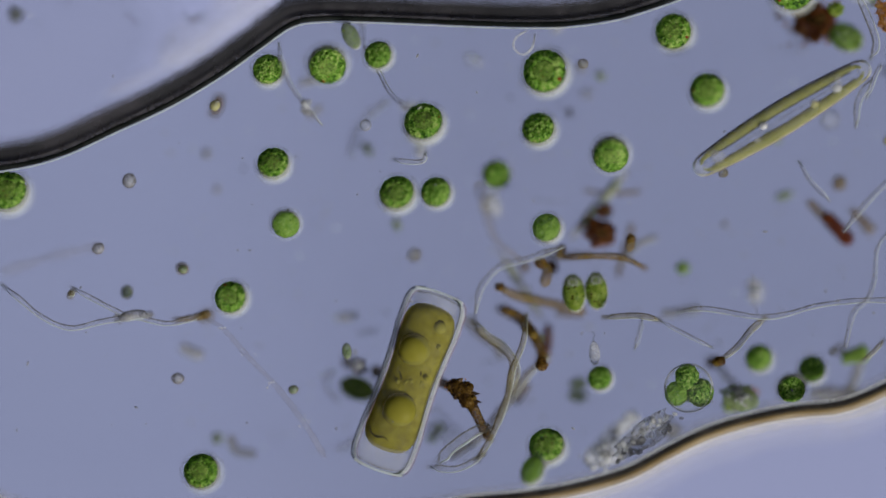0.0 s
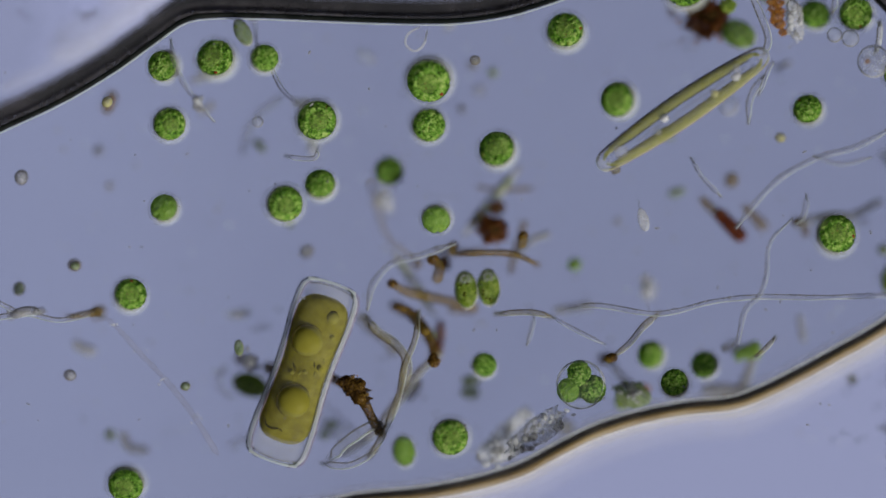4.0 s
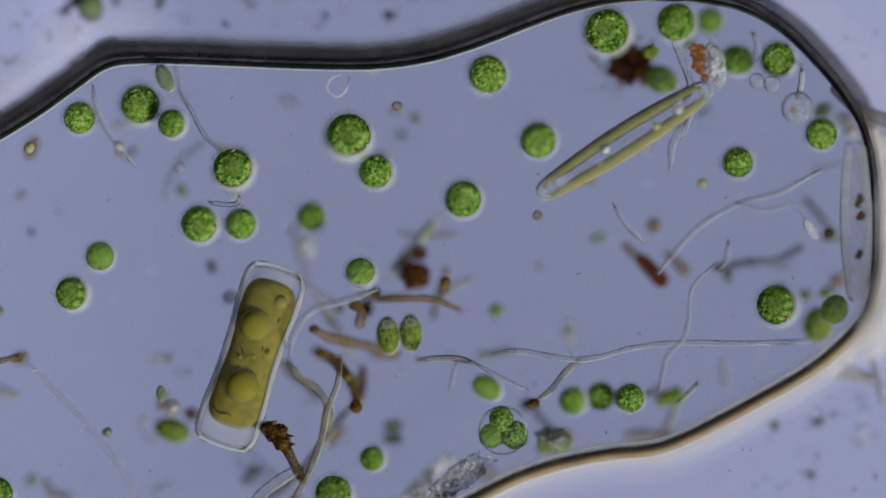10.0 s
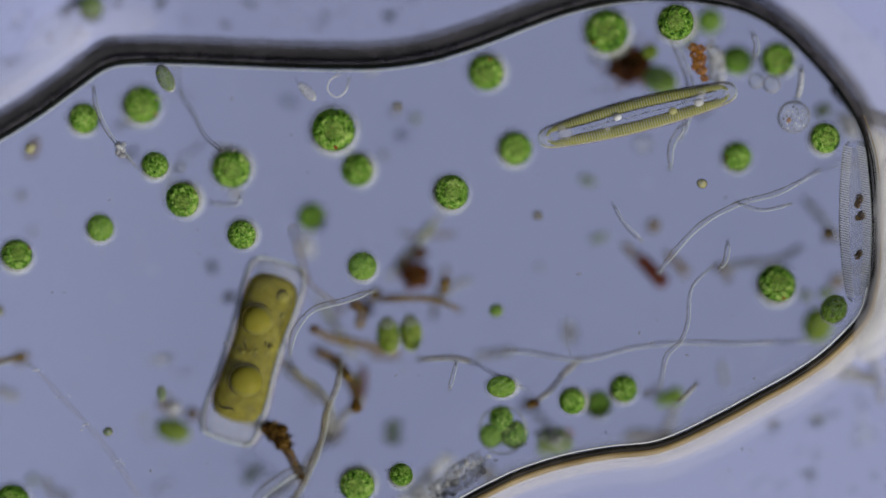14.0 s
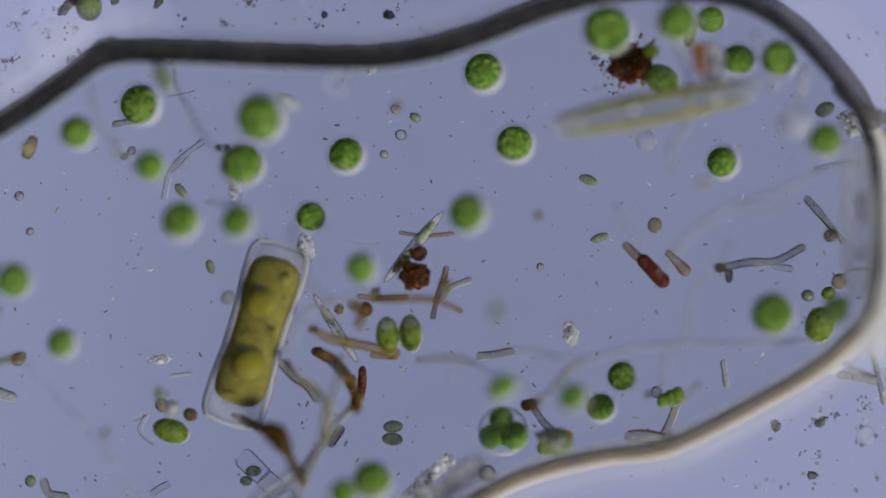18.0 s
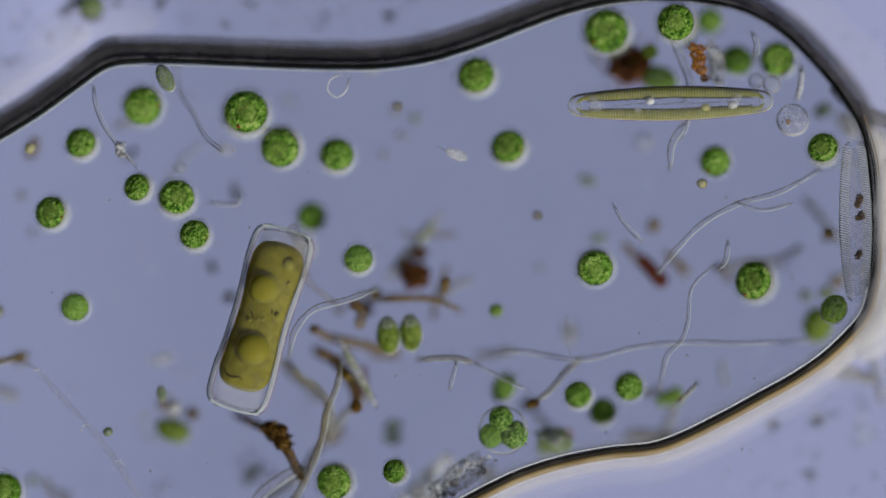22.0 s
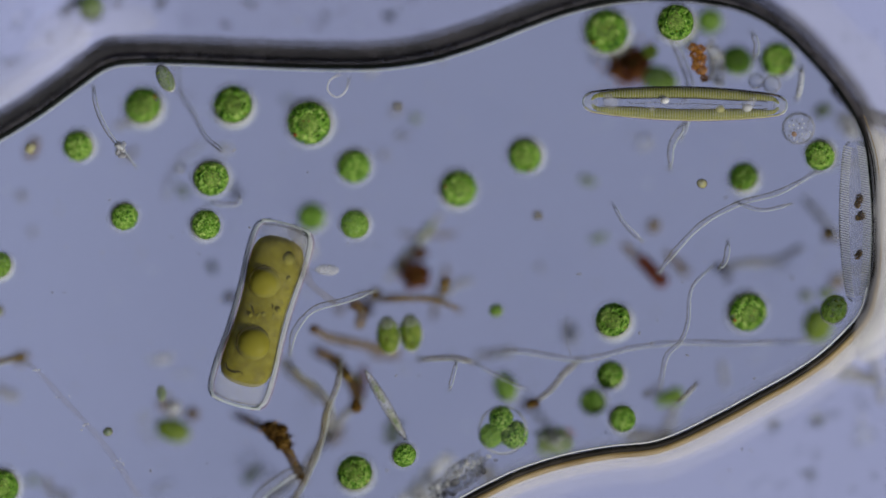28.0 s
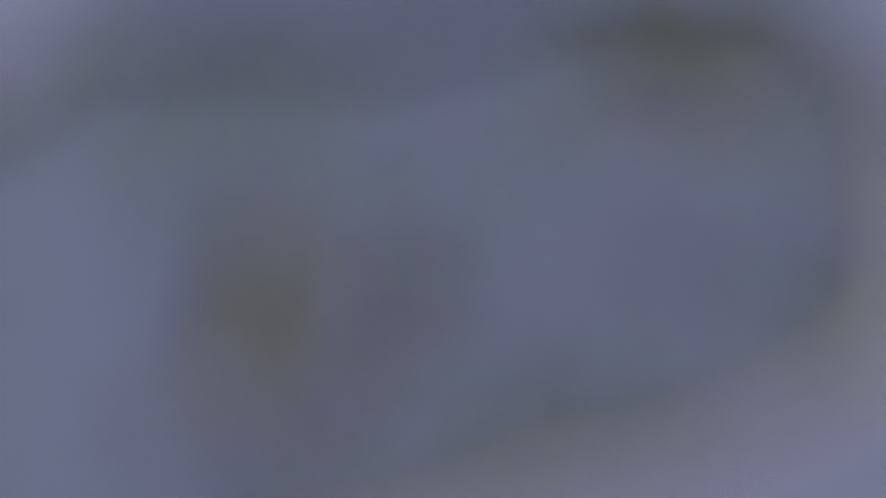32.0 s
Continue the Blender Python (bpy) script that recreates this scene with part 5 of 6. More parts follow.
def slime(px, py, z, rx, ry, tilt, label, n=26, m=None):
    ob = thing("slime_mass", px, py, z, tilt, label, "slime")
    rnd = random.Random(px + 7)
    part("jelly", ball(rx, ry, min(rx, ry) * 0.6, 4, 0.5, 1.7, px), m or SLIME, ob)
    for k in range(n):
        s = rnd.uniform(0.0018, 0.0055)
        part("granule", ball(s * 1.5, s, s, 2, 0.3, 2, k), (SILICA_RIM, GREY_DARK, DROP)[k % 3], ob, "",
             pose(rnd.gauss(0, rx * 0.5), rnd.gauss(0, ry * 0.5), min(rx, ry) * 0.5, 0, 0, rnd.uniform(0, 180)))
    return ob


slime(812, 845, 0.11, 0.055, 0.022, 38, "whitish granular slime along the lower wall", 60)
slime(758, 842, 0.03, 0.05, 0.012, 42, "clear granular slime at the foot of the wall", 30)
slime(745, 880, 0.06, 0.04, 0.018, 20, "brownish granular slime along the lower wall", 26)
slime(1268, 112, 0.085, 0.014, 0.040, 8, "clear granular slime round rusty crumbs", 26)
slime(980, 780, 0.07, 0.03, 0.02, -20, "green-brown granular mass by the wall", 24, GREYGREEN)
slime(1010, 590, 0.012, 0.012, 0.022, 0, "cluster of tiny clear granules", 16)
slime(306, 722, 0.06, 0.013, 0.015, 20, "clear crumb beside an olive cell", 10, GREY_DARK)
slime(543, 435, 0.014, 0.013, 0.022, 25, "grey crumb at the diatom's end", 8)
slime(212, 262, 0.14, 0.009, 0.012, 0, "granular knot on a thread", 12)
slime(1500, 225, 0.03, 0.02, 0.014, -40, "grey crumbs in the corner of the wall", 14)
slime(285, 636, 0.016, 0.02, 0.008, 10, "faint slime under the threads", 5)
slime(415, 340, 0.02, 0.008, 0.016, 10, "grey folded crumb on the slide", 4)
slime(660, 124, 0.02, 0.013, 0.006, 40, "grey rod-shaped crumb", 2)
slime(395, 264, 0.014, 0.014, 0.007, -8, "grey shell-shaped crumb", 3)


# ---- countless specks ----
def specks(name, label, boxes, material, z0, z1, seed, clustered=False):
    """Tiny rods and grains, one sheet of stuff. boxes: (left, top, right, bottom, number, size)."""
    rnd = random.Random(seed)
    bm = bmesh.new()
    near = None
    for x0, y0, x1, y1, n, size in boxes:
        for _ in range(n):
            if clustered and rnd.random() < 0.72 and near:
                c = near + Vector((rnd.gauss(0, 0.0065), rnd.gauss(0, 0.005), rnd.gauss(0, 0.004)))
            else:
                c = P(rnd.uniform(x0, x1), rnd.uniform(y0, y1), rnd.uniform(z0, z1))
                near = c
            s = size * rnd.uniform(0.4, 1.3)
            m = Matrix.Translation(c) @ pose(0, 0, 0, 0, 0, rnd.uniform(0, 180)) @ Matrix.Diagonal((s * rnd.uniform(1.0, 1.7 if clustered else 3.0), s, s * 0.8, 1))
            bmesh.ops.create_icosphere(bm, subdivisions=2 if clustered else 1, radius=1, matrix=m)
    for v in bm.verts:
        v.co += 0.0006 * noise.noise_vector(v.co * 260)
    ob = new(name, mesh_of(name, bm, material))
    return tagged(ob, label, "specks", kind="stuff")


specks("bacteria", "tiny grey rods and grains strewn over the slide", [(-40, 110, 1540, 880, 330, 0.0021)], GREY_DARK, 0.004, 0.018, 5)
specks("bacteria", "tiny glassy rods and grains strewn over the slide", [(-40, 110, 1540, 880, 150, 0.0019)], SHELL_EDGE_GLEAM, 0.004, 0.018, 25)
specks("bacteria", "tiny dark dots strewn over the slide", [(-40, 110, 1540, 880, 120, 0.0013)], GRIT_DARK, 0.004, 0.020, 26)
specks("detritus", "dark green-grey grains in clusters outside the cell wall", [
    (-420, -60, 150, 120, 70, 0.0026), (0, 0, 190, 170, 56, 0.0022), (480, -10, 760, 60, 40, 0.0020), (1350, 690, 1600, 900, 110, 0.0024), (1240, 800, 1500, 900, 14, 0.0022), (1490, 20, 1600, 140, 10, 0.0024),
    (230, -30, 480, 50, 24, 0.0027)], GRIT, 0.004, 0.05, 6, True)
specks("pale_grains", "pale grains among the detritus outside the cell wall", [
    (-420, -60, 150, 120, 24, 0.0020), (0, 0, 190, 170, 20, 0.0018), (480, -10, 760, 60, 20, 0.0017), (1350, 690, 1600, 900, 40, 0.0018)], SILICA_RIM, 0.004, 0.05, 16, True)
specks("droplets", "tiny clear droplets along a thread", [(56, 650, 66, 660, 2, 0.0013), (95, 690, 125, 705, 6, 0.0013), (140, 740, 160, 765, 5, 0.0013), (200, 800, 225, 850, 8, 0.0013)], SILICA_RIM, 0.12, 0.135, 21, True)
specks("humus_dust", "brown dust round a rusty clump", [(1052, 84, 1098, 170, 60, 0.002), (1098, 60, 1170, 90, 20, 0.002)], DARKBROWN, 0.01, 0.05, 11, True)
specks("grains", "fine grains along the upper wall", [(200, 80, 330, 115, 14, 0.005), (640, 80, 900, 110, 6, 0.004), (1480, 190, 1570, 260, 22, 0.004)], GREY_DARK, 0.01, 0.03, 7)
specks("floating_specks", "tiny clear specks floating in the water", [(-300, 150, 1500, 850, 90, 0.0017)], GREY_DARK, 0.09, 0.14, 8)
for x, y, rx, ry, tilt in ((122, 12, 0.034, 0.012, 48), (138, 2, 0.018, 0.014, 20), (205, 4, 0.011, 0.010, 0), (283, 4, 0.010, 0.020, -25), (575, 28, 0.008, 0.010, 0), (688, 28, 0.015, 0.011, -20), (1370, 752, 0.012, 0.016, 20), (1435, 840, 0.014, 0.010, 0),
                           (1530, 770, 0.024, 0.026, 0), (1450, 745, 0.018, 0.012, 30), (-140, -10, 0.02, 0.014, 30), (-300, 100, 0.018, 0.02, 10), (-120, 30, 0.02, 0.016, 60)):
    rx, ry = rx * 0.7, ry * 0.7
    ob = thing("detritus_lump", x, y, 0.02, tilt, "grey-green lump of detritus outside the wall", "detritus")
    part("mass", ball(rx, ry, min(rx, ry) * 0.7, 4, 0.18, 1.5, x, 0.05), GRIT_DARK if x != 1530 else DROP, ob)
    for k in range(3):
        part("grain", ball(rx * 0.3, ry * 0.25, 0.004, 2, 0.3, 2, k), GRIT, ob, "", pose(rx * math.cos(2.1 * k), ry * math.sin(2.1 * k), 0))

# a colourless flagellate that darts about
flagellate = thing("flagellate", 723, 700, 0.12, 0, "colourless pale oval flagellate darting through the water", "flagellate")
part("body", loft(0.042, 0.019, 0.015, lambda s: (1 - abs(s) ** 2.4) ** 0.6 * (1 - 0.18 * s), 24, 14), SLIME, flagellate, "clear oval body")
part("rim", HALO_SKIRT, HALO_RIM, flagellate, "narrow halo skirt", Matrix.Diagonal((0.02, 0.0092, 0.008, 1)))
for k, (x, y) in enumerate(((-0.008, 0.002), (0.0, -0.003), (0.007, 0.002), (0.012, -0.001))):
    part("vacuole", ball(0.0032, 0.0028, 0.0024, 2), END_MILK, flagellate, "", pose(x, y, 0.006))
part("flagellum", tube([Vector((0.021 + 0.003 * k, 0.002 * math.sin(k * 1.3), 0)) for k in range(7)], 0.0006, 5), EDGE_GREY, flagellate, "hair-thin flagellum")


# ---- movement: the algae drift and roll, the diatoms glide ----
def drift(z, spin, rows):
    """Rows of walk() for an alga: seconds and place on the plate, with a slow roll."""
    made = []
    for t, x, y, *low in rows:
        q = pose(0, 0, 0, 14 * math.sin(t * 0.5 + spin), 12 * math.cos(t * 0.43 + spin * 2), spin * t + spin * 31)
        made.append((t, Matrix.Translation(P(x, y, low[0] if low else z)) @ q))
    return made


def glide(heights, rows):
    """Rows of walk() for a diatom: seconds, the places of its two ends."""
    made = []
    for t, x0, y0, x1, y1 in rows:
        z = float(np.interp(t, *zip(*heights)))
        q = pose(0, 0, 0, 0, 0, math.degrees(math.atan2(y0 - y1, x1 - x0)))
        made.append((t, Matrix.Translation(P((x0 + x1) / 2, (y0 + y1) / 2, z)) @ q))
    return made


def motions():
    walk(algae["c01"], drift(0.1, -9, [(0, 146, 199), (1, 146, 203), (2, 140, 200), (3, 149, 200), (4, 151, 198), (7, 147, 203), (8, 148, 199), (9, 150, 198), (10, 141, 209), (11, 141, 210), (12, 150, 201), (13, 147, 207), (14, 147, 210), (17, 144, 246), (18, 139, 236), (19, 127, 224), (20, 141, 247), (21, 142, 252), (22, 143, 254), (23, 144, 253), (24, 144, 254), (25, 145, 255), (28, 138, 258), (29, 133, 254), (30, 144, 257), (31, 140, 258), (32, 140, 258)]))
    walk(algae["c02"], drift(0.085, 5, [(0, 251, 190), (1, 237, 182), (2, 229, 179), (3, 233, 178), (4, 244, 185), (7, 245, 185), (8, 248, 187), (9, 248, 185), (14, 250, 186), (17, 248, 187, 0.034), (19, 251, 186, 0.034), (21, 252, 187, 0.034), (21.6, 252, 187), (23, 252, 188), (28, 253, 188), (32, 253, 188)]))
    walk(algae["c03"], drift(0.12, -6, [(0, 341, 173), (1, 340, 178), (2, 332, 179), (3, 336, 181), (4, 330, 185), (7, 301, 219), (8, 303, 222), (9, 306, 235), (10, 304, 219), (11, 296, 252), (12, 271, 292), (13, 271, 290), (14, 273, 293), (17, 268, 292), (18, 268, 295), (19, 266, 297), (20, 262, 298), (21, 260, 303), (22, 243, 332), (23, 245, 340), (24, 247, 325), (25, 244, 326), (25.5, 244, 322), (27.5, 222, 366), (28, 219, 383), (29, 137, 395), (30, 58, 462), (31, 26, 490), (32, 26, 490)]))
    walk(algae["c04"], drift(0.1, 11, [(0, 421, 292), (1, 425, 293), (2, 418, 293), (3, 423, 295), (4, 423, 294), (7, 414, 297), (8, 414, 298), (9, 412, 297), (10, 412, 298), (13, 409, 297), (14, 409, 298), (17, 424, 292, 0.07), (18, 430, 291, 0.07), (19, 452, 278, 0.07), (20, 504, 254, 0.07), (21, 521, 211, 0.07), (22, 496, 261), (23, 453, 283), (24, 441, 239), (25, 432, 228), (28, 412, 186), (29, 418, 184), (30, 442, 198), (31, 420, 195), (32, 420, 195)]))
    walk(algae["c05"], drift(0.11, -4, [(0, 636, 202), (1, 628, 206), (2, 611, 228), (3, 618, 224), (4, 621, 223), (7, 641, 218), (8, 626, 214), (9, 612, 233), (10, 617, 240), (11, 615, 238), (12, 629, 229), (13, 615, 232), (14, 590, 230), (17, 460, 198), (18, 462, 210), (19, 438, 187), (20, 442, 188), (21, 432, 197), (22, 435, 199), (23, 503, 214), (24, 518, 204), (25, 518, 231), (28, 547, 217), (29, 495, 236), (30, 529, 237), (31, 515, 197), (32, 515, 197)]))
    walk(algae["c06"], drift(0.085, 8, [(0, 625, 304), (1, 613, 335), (2, 643, 330), (3, 630, 303), (4, 621, 303), (7, 631, 303), (8, 626, 290), (9, 651, 304), (10, 665, 304), (11, 653, 310), (12, 640, 310), (13, 643, 305), (14, 633, 300), (17, 620, 256, 0.04), (18, 613, 275, 0.04), (19, 580, 296, 0.04), (20, 573, 298, 0.04), (21, 576, 293, 0.04), (22, 596, 275), (23, 598, 290), (24, 602, 326), (25, 629, 292), (28, 626, 294), (29, 634, 262), (30, 640, 257), (31, 632, 260), (32, 632, 260)]))
    walk(algae["c07"], drift(0.085, 7, [(0, 864, 132), (1, 859, 133), (2, 858, 132), (3, 860, 132), (4, 863, 136), (7, 869, 133), (8, 866, 131), (9, 861, 131), (10, 863, 132), (11, 862, 129), (12, 860, 129), (13, 870, 131), (14, 861, 127), (17, 860, 129, 0.034), (18, 855, 129, 0.034), (19, 862, 126, 0.034), (20, 856, 128, 0.034), (21, 850, 130, 0.034), (22, 843, 134), (23, 836, 141), (24, 810, 173), (25, 849, 149), (25.5, 808, 208), (27.5, 760, 328), (28, 811, 334), (29, 807, 300), (30, 864, 188), (31, 970, 185), (32, 970, 185)]))
    walk(algae["c08"], drift(0.085, -9, [(0, 923, 236, 0.135), (1, 923, 275, 0.135), (2, 938, 272, 0.135), (3, 959, 261, 0.135), (4, 956, 258, 0.135), (7, 952, 259, 0.135), (8, 953, 253, 0.135), (9, 951, 250, 0.135), (10, 953, 249, 0.135), (11, 938, 245, 0.135), (12, 910, 233, 0.135), (13, 908, 237, 0.135), (14, 911, 263), (17, 898, 243, 0.034), (18, 910, 255, 0.034), (19, 906, 260, 0.034), (20, 892, 245, 0.034), (21, 885, 250, 0.034), (22, 900, 261), (23, 901, 264), (24, 899, 269), (25, 901, 269), (28, 930, 275), (29, 933, 279), (30, 937, 287), (31, 945, 285), (32, 945, 285)]))
    walk(algae["c09"], drift(0.12, 5, [(0, 752, 349), (1, 748, 354), (2, 744, 344), (3, 742, 348), (4, 742, 346), (7, 770, 343), (8, 810, 322), (9, 831, 348), (10, 820, 353), (11, 822, 343), (12, 808, 326), (13, 805, 326), (14, 798, 341), (17, 832, 374), (18, 827, 378), (19, 903, 382), (20, 970, 450), (21, 1000, 467), (22, 1054, 474), (23, 1093, 514), (24, 1127, 544), (25, 1138, 540), (25.5, 1120, 520), (27.5, 1068, 572), (28, 1086, 568), (29, 1018, 541), (30, 908, 471), (31, 783, 395), (32, 783, 395)]))
    walk(algae["c15"], drift(0.12, -9, [(0, 1454, 213), (7, 1454, 213), (8, 1453, 227), (9, 1451, 231), (10, 1454, 237), (11, 1455, 236), (12, 1459, 244), (13, 1461, 250), (14, 1460, 245), (17, 1460, 247), (18, 1458, 249), (19, 1457, 256), (20, 1455, 255), (21, 1454, 255), (22, 1458, 263), (23, 1457, 258), (24, 1458, 269), (25, 1457, 273), (28, 1453, 274), (29, 1456, 271), (30, 1456, 272), (31, 1455, 272), (32, 1455, 272)]))
    walk(algae["c16"], drift(0.085, 5, [(0, 1292, 275), (4, 1292, 275), (7, 1304, 275), (8, 1287, 285), (9, 1313, 273), (10, 1306, 288), (11, 1330, 284), (12, 1317, 286), (13, 1279, 286), (14, 1305, 278), (17, 1276, 281, 0.036), (18, 1276, 288, 0.036), (19, 1305, 272, 0.036), (20, 1256, 275, 0.036), (21, 1294, 275, 0.036), (22, 1267, 286), (23, 1310, 288), (24, 1294, 284), (25, 1287, 315), (28, 1317, 314), (29, 1300, 286), (30, 1289, 308), (31, 1300, 280), (32, 1300, 280)]))
    walk(algae["c17"], drift(0.105, -6, [(0, 1342, 496), (4, 1342, 496), (7, 1361, 511), (8, 1333, 546), (9, 1330, 550), (10, 1374, 540), (11, 1300, 551), (12, 1325, 562), (13, 1344, 529), (14, 1375, 504), (17, 1348, 501), (18, 1365, 556), (19, 1331, 547, 0.045), (20, 1305, 552, 0.045), (21, 1344, 530), (22, 1336, 498), (23, 1345, 494), (24, 1347, 507), (25, 1329, 545), (28, 1323, 552), (29, 1324, 564), (30, 1365, 543), (31, 1344, 548), (32, 1344, 548)]))
    walk(algae["c20"], drift(0.12, 8, [(0, 374, 418), (1, 373, 451), (2, 361, 438), (3, 357, 442), (4, 366, 442), (7, 385, 442), (8, 353, 409), (9, 353, 402), (10, 353, 397), (11, 331, 387), (12, 329, 385), (13, 323, 351), (14, 324, 353), (17, 322, 377), (18, 322, 391), (19, 319, 353), (20, 315, 352), (21, 315, 365), (22, 312, 350), (23, 304, 380), (24, 292, 367), (25, 291, 373), (25.5, 292, 362), (27.5, 370, 320), (28, 373, 315), (29, 359, 310), (30, 346, 305), (31, 338, 307), (32, 338, 307)]))
    walk(algae["c21"], drift(0.125, 7, [(0, 443, 416), (1, 437, 415), (2, 434, 421), (3, 425, 397), (4, 429, 408), (7, 457, 443), (8, 438, 459), (9, 442, 440), (10, 426, 397), (11, 437, 413), (12, 405, 427), (13, 385, 442), (14, 428, 415), (17, 422, 392), (18, 422, 393), (19, 402, 400), (20, 400, 423), (21, 383, 394), (22, 344, 416), (23, 365, 421), (24, 353, 394), (25, 357, 398), (25.5, 364, 386), (27.5, 372, 375), (28, 363, 398), (29, 331, 380), (30, 326, 382), (31, 325, 382), (32, 325, 382)]))
    walk(algae["c23"], drift(0.115, 5, [(0, 177, 472), (1, 189, 482), (2, 182, 479), (3, 180, 421), (4, 153, 450), (7, 174, 461), (8, 174, 455), (9, 173, 455), (10, 177, 454), (11, 181, 455), (12, 168, 454), (13, 205, 444), (14, 176, 404), (17, 167, 510), (18, 112, 607), (19, 97, 613), (20, 113, 558), (21, 201, 525), (22, 132, 544), (23, 134, 508), (24, 89, 489), (25, 181, 501), (25.5, 156, 455), (27.5, 20, 462), (28, -4, 470), (29, -40, 500), (30, -16, 518), (31, -30, 530), (32, -30, 530)]))
    walk(algae["c24"], drift(0.115, -6, [(0, 80, 602), (1, 76, 626), (2, 78, 597), (3, 81, 613), (4, 93, 603), (7, 82, 569), (8, 122, 556), (9, 153, 540), (10, 127, 520), (11, 131, 489), (12, 104, 568), (13, 94, 505), (14, 28, 452), (17, 25, 586), (18, 28, 497), (19, 8, 350), (20, 68, 305), (21, 20, 360), (22, 90, 377), (23, 67, 379), (24, 18, 347), (25, -40, 340), (28, -60, 330), (29, -40, 300), (30, 15, 287), (31, 0, 278), (32, 0, 278)]))
    walk(algae["c25"], drift(0.11, 11, [(0, 155, 365), (1, 96, 301), (2, 110, 348), (3, 141, 376), (4, 162, 301), (7, 74, 376), (8, 68, 386), (9, 17, 414), (10, -36, 430), (11, -60, 440), (32, -60, 440)]))
    walk(algae["c26"], drift(0.115, -4, [(0, 639, 479), (1, 643, 469), (2, 637, 464), (3, 635, 463), (4, 634, 469), (7, 619, 470), (8, 640, 473), (9, 638, 472), (10, 638, 482), (11, 629, 488), (12, 632, 493), (13, 637, 491), (14, 641, 472), (17, 637, 470), (18, 640, 475), (19, 613, 487), (20, 622, 457), (21, 640, 465), (22, 634, 459), (23, 628, 426), (24, 626, 436), (25, 620, 432), (28, 628, 397), (29, 617, 397), (30, 618, 398), (31, 617, 402), (32, 617, 402)]))
    walk(algae["c27"], drift(0.15, 8, [(0, 613, 908), (1, 633, 906), (2, 648, 913), (3, 578, 832), (4, 577, 880), (7, 559, 908), (8, 784, 697), (9, 849, 686), (10, 862, 687), (11, 888, 685), (20, 888, 685), (21.6, 892, 686, 0.05), (32, 895, 686, 0.05)]))
    walk(algae["c28"], drift(0.165, 7, [(0, 1014, 710), (14, 1014, 710), (19, 1013, 700), (20, 1016, 699), (21, 1020, 698), (22, 1024, 700), (23, 1053, 727), (24, 1054, 727), (25, 1052, 745), (28, 1102, 742), (29, 1069, 753), (30, 1066, 758), (31, 1085, 760), (32, 1085, 760)]))
    walk(algae["c29"], drift(0.06, -9, [(0, 1109, 729), (1, 1114, 731), (2, 1113, 730), (3, 1114, 728), (4, 1109, 727), (7, 1080, 735), (8, 1062, 718), (9, 1061, 707), (10, 1063, 702), (11, 1061, 704), (12, 1061, 706), (13, 1058, 715), (14, 1060, 716), (17, 1062, 720, 0.036), (18, 1062, 720, 0.036), (19, 1061, 722, 0.036), (20, 1064, 714, 0.036), (21, 1063, 713, 0.036), (22, 1067, 729), (23, 1073, 668), (24, 1083, 677), (25, 1057, 696), (28, 1050, 712), (29, 1051, 693), (30, 1047, 696), (31, 1045, 690), (32, 1045, 690)]))
    walk(algae["c30"], drift(0.1, 5, [(0, 1072, 763), (1, 1082, 759), (2, 1075, 758), (3, 1066, 763), (4, 1056, 759), (7, 1111, 681), (8, 1107, 698), (9, 1107, 703), (10, 1115, 705), (11, 1112, 692), (12, 1113, 689), (13, 1118, 689), (14, 1104, 689), (17, 1091, 673, 0.036), (18, 1099, 665, 0.036), (19, 1096, 667, 0.036), (20, 1105, 677, 0.036), (21, 1112, 683, 0.036), (22, 1114, 685), (23, 1131, 684), (24, 1137, 687), (25, 1118, 700), (28, 1081, 664), (29, 1105, 670), (30, 1108, 695), (31, 1090, 657), (32, 1090, 657)]))
    walk(algae["c31"], drift(0.135, -6, [(0, 733, 745), (1, 762, 741), (2, 741, 769), (3, 705, 723), (4, 719, 728), (7, 742, 764), (8, 736, 755), (9, 692, 818), (10, 659, 812), (11, 657, 838), (12, 639, 844), (13, 669, 855), (14, 709, 842), (17, 640, 905), (18, 608, 870), (19, 600, 915), (20, 630, 915), (21, 655, 872), (22, 699, 835), (23, 770, 811), (24, 728, 809), (25, 655, 872), (28, 715, 806), (29, 757, 801), (30, 742, 817), (31, 760, 767), (32, 760, 767)]))
    walk(algae["c32"], drift(0.115, 11, [(0, 639, 865), (1, 652, 861), (2, 666, 850), (3, 665, 850), (4, 659, 855), (7, 643, 870), (8, 641, 870), (9, 625, 872), (10, 590, 874), (11, 585, 878), (12, 585, 876), (13, 609, 868), (14, 632, 858), (17, 627, 857), (18, 660, 848), (19, 646, 839), (20, 648, 855), (21, 610, 838), (22, 592, 853), (23, 605, 872), (24, 595, 855), (25, 611, 828), (28, 628, 839), (29, 618, 852), (30, 611, 848), (31, 603, 860), (32, 603, 860)]))
    walk(algae["c33"], drift(0.11, -4, [(0, 28, 910), (1, 79, 952), (2, 138, 956), (3, 136, 968), (4, 85, 938), (7, 42, 945), (11, -16, 862), (14, 20, 890), (17, -50, 900), (21, 15, 850), (22, 6, 870), (23, -12, 848), (24, -22, 848), (25, -50, 850), (28, 2, 862), (29, -40, 870), (32, -40, 870)]))
    walk(algae["c34"], drift(0.11, 8, [(0, -315, 415), (1, -315, 415), (2, -328, 416), (3, -319, 416), (32, -319, 416)]))
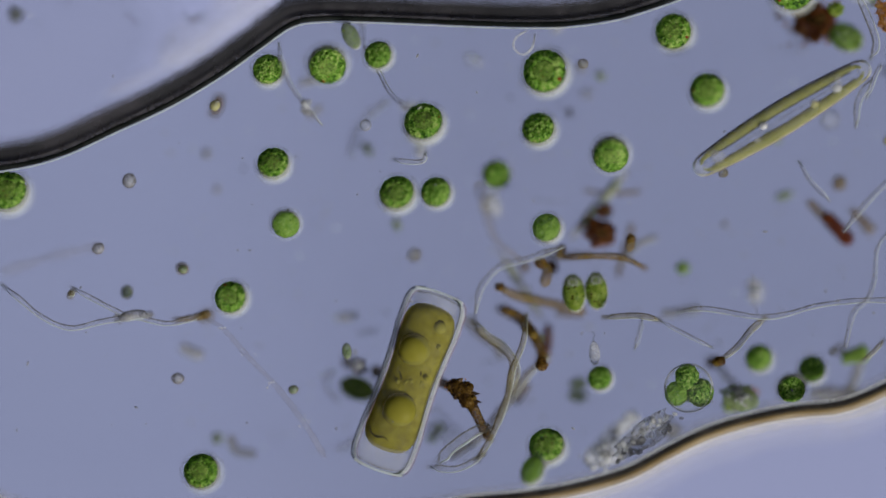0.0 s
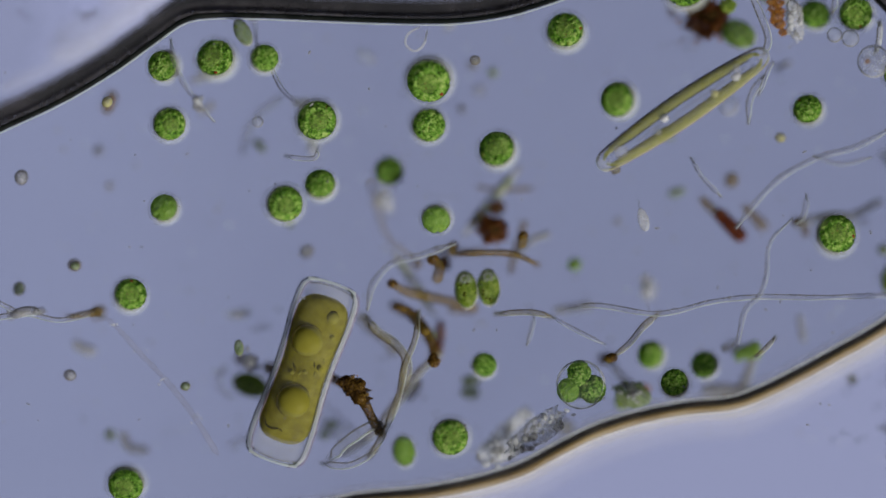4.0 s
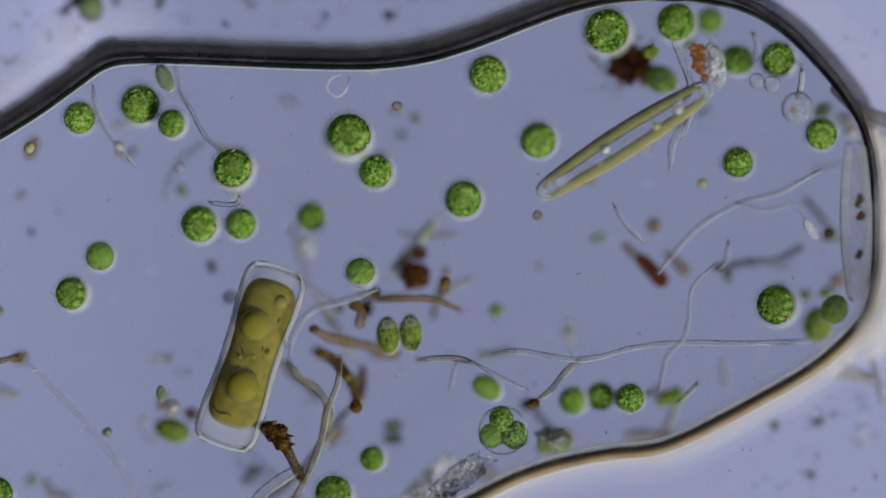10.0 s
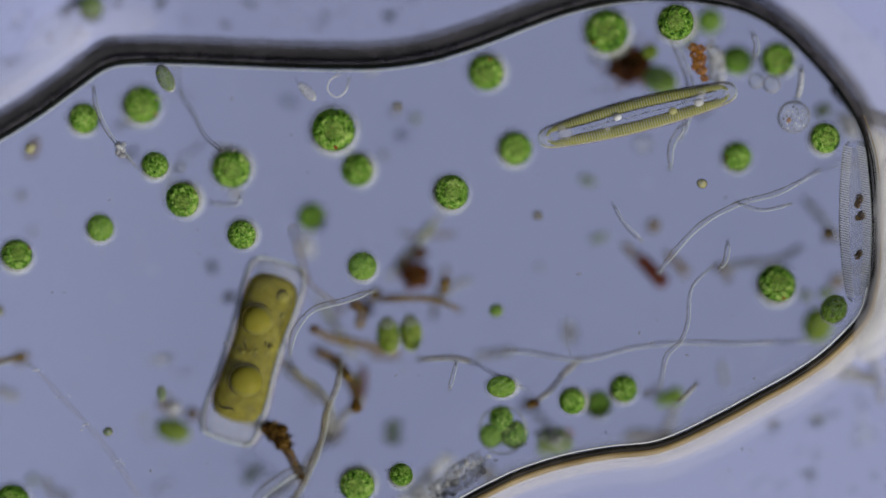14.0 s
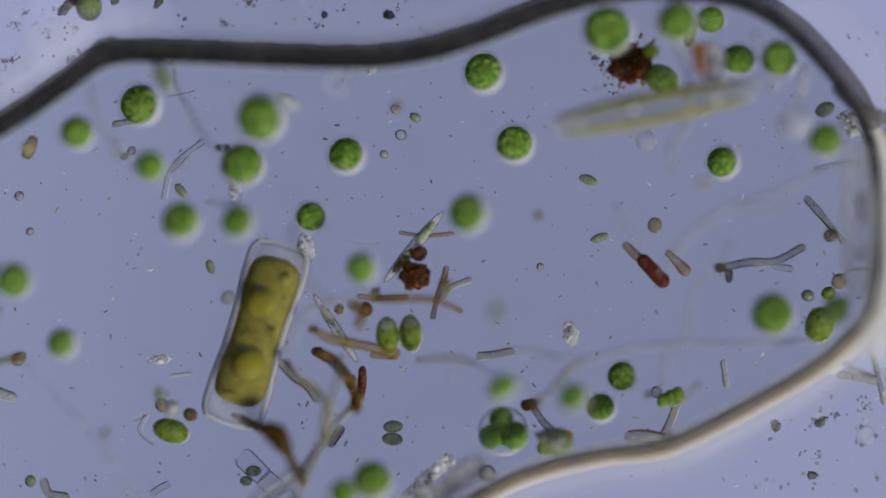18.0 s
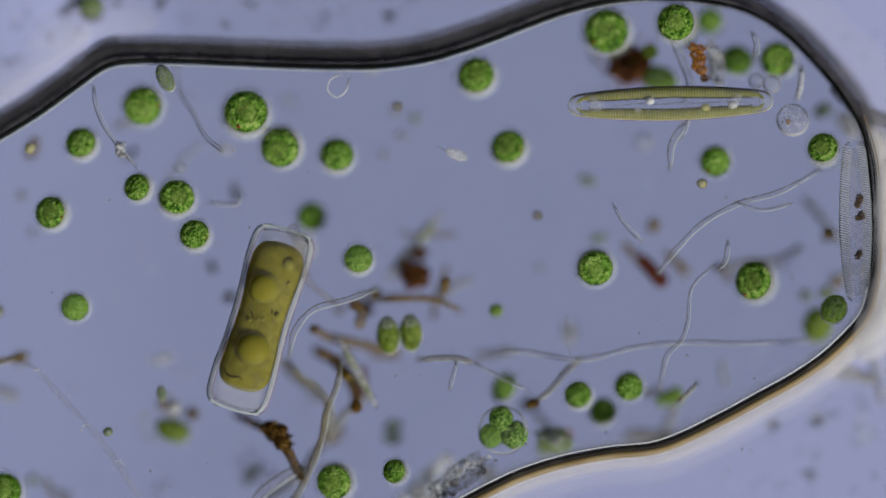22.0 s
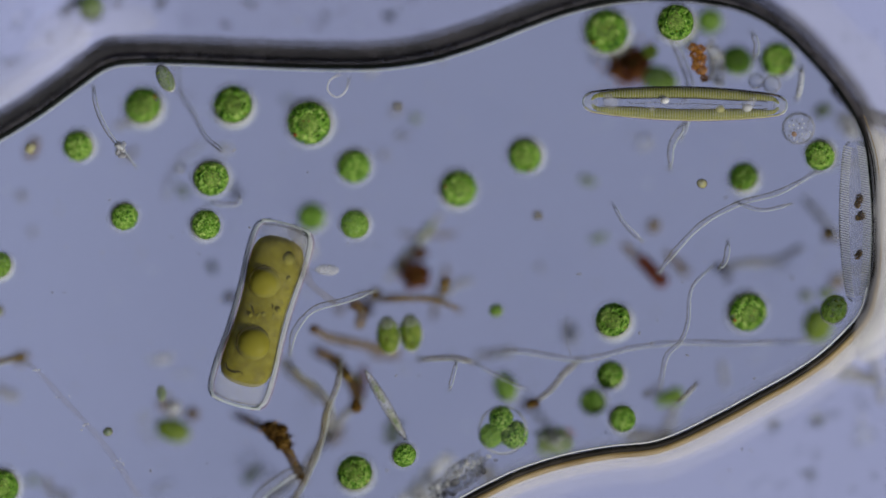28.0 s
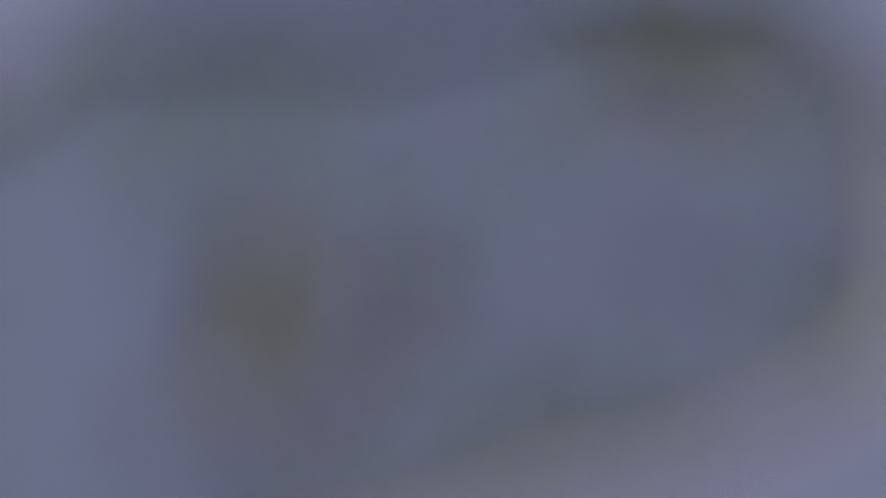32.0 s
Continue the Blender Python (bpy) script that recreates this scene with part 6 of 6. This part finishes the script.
    walk(drops["c40"], drift(0.045, 2, [(0, 1141, 287), (1, 1153, 275), (3, 1153, 267), (4, 1152, 268), (7, 1147, 263), (13, 1138, 258), (17, 1143, 248), (19, 1138, 250), (32, 1138, 250)]))
    walk(drops["c41"], drift(0.125, 2, [(0, 1408, 190), (8, 1408, 190), (9, 1408, 190), (10, 1412, 192), (11, 1408, 194), (12, 1408, 196), (13, 1412, 200), (14, 1406, 207), (17, 1402, 215), (19, 1400, 215), (22, 1404, 212), (23, 1396, 216), (24, 1412, 217), (25, 1414, 219), (28, 1414, 227), (29, 1419, 222), (30, 1416, 226), (32, 1416, 226)]))
    sinking = ((0, 0.10), (14, 0.10), (17, 0.05), (20.8, 0.05), (21.6, 0.115), (32, 0.115))
    walk(colony, [(t, Matrix.Translation(P(890, 762, z))) for t, z in sinking])
    for twin, x, y, tilt in twins:
        walk(twin, [(t, Matrix.Translation(P(x, y, z * 0.8)) @ pose(0, 0, 0, 0, 0, tilt)) for t, z in sinking])
    walk(pennate, glide([(0, 0.128), (14, 0.128), (21, 0.145), (32, 0.148)], [(0, 911, 372, 1199, 197), (1, 916, 368, 1206, 192), (3, 929, 368, 1216, 182), (4, 929, 371, 1212, 179), (7, 929, 365, 1215, 175), (8, 930, 362, 1222, 172), (9, 955, 363, 1240, 165), (10, 960, 342, 1250, 158), (11, 955, 318, 1258, 155), (12, 950, 273, 1275, 160), (13, 955, 258, 1288, 160), (14, 958, 247, 1300, 160), (17, 978, 224, 1325, 160), (18, 980, 226, 1330, 160), (19, 992, 222, 1340, 162), (20, 998, 209, 1350, 165), (21, 1008, 192, 1355, 175), (22, 1010, 187, 1364, 179), (23, 1018, 187, 1374, 180), (24, 1024, 183, 1381, 184), (25, 1028, 181, 1386, 184), (28, 1034, 180, 1392, 187), (29, 1029, 182, 1387, 194), (30, 1028, 182, 1386, 194), (32, 1028, 182, 1386, 194)]))
    walk(barrel, glide([(0, 0.10), (14, 0.10), (17, 0.038), (21, 0.04), (21.6, 0.135), (32, 0.135)], [(0.0, 361, 844, 428, 656), (1.0, 364, 842, 430, 654), (2.0, 364, 839, 430, 650), (3.0, 364, 838, 430, 649), (4.0, 365, 835, 430, 645), (4.5, 367, 834, 432, 645), (6.5, 371, 819, 435, 630), (7.0, 377, 806, 440, 616), (8.0, 387, 787, 450, 597), (8.5, 392, 776, 455, 586), (9.0, 399, 762, 462, 572), (9.5, 409, 736, 471, 546), (10.0, 413, 727, 475, 536), (11.0, 415, 724, 476, 533), (12.0, 417, 721, 477, 531), (13.0, 417, 719, 477, 528), (14.0, 419, 718, 478, 527), (17.0, 426, 689, 484, 497), (18.0, 426, 687, 484, 496), (19.0, 428, 681, 486, 489), (20.0, 430, 679, 488, 487), (21.0, 428, 671, 485, 479), (22.0, 432, 662, 489, 470), (23.0, 433, 659, 489, 467), (24.0, 433, 658, 489, 466), (25.0, 434, 658, 489, 466), (28.0, 434, 653, 489, 461), (29.0, 435, 647, 489, 454), (30.0, 437, 644, 490, 452), (32, 437, 644, 490, 452)]))
    walk(flagellate, drift(0.12, 3, [(0, 723, 700), (1, 853, 677), (2.5, 1100, 560), (4, 1000, 470), (5.5, 700, 560), (7, 867, 566), (8.5, 1250, 430), (10, 1435, 405), (11, 1250, 380), (12, 1062, 357), (13, 700, 260), (14, 543, 162), (16, 420, 150), (18, 515, 183), (20, 640, 230), (22, 808, 273), (24, 1356, 243), (25, 1158, 390), (26, 1000, 430), (28, 578, 478), (29, 652, 462), (30, 822, 297), (32, 900, 200)]))
    walk(slender, glide([(0, 0.02), (20, 0.02), (22, 0.09), (24, 0.125), (32, 0.125)], [(0, 556, 520, 634, 642), (20, 556, 520, 634, 642), (21, 568, 535, 642, 657), (22, 600, 600, 666, 722), (23, 622, 632, 690, 757), (24, 648, 658, 718, 778), (32, 648, 658, 718, 778)]))


motions()
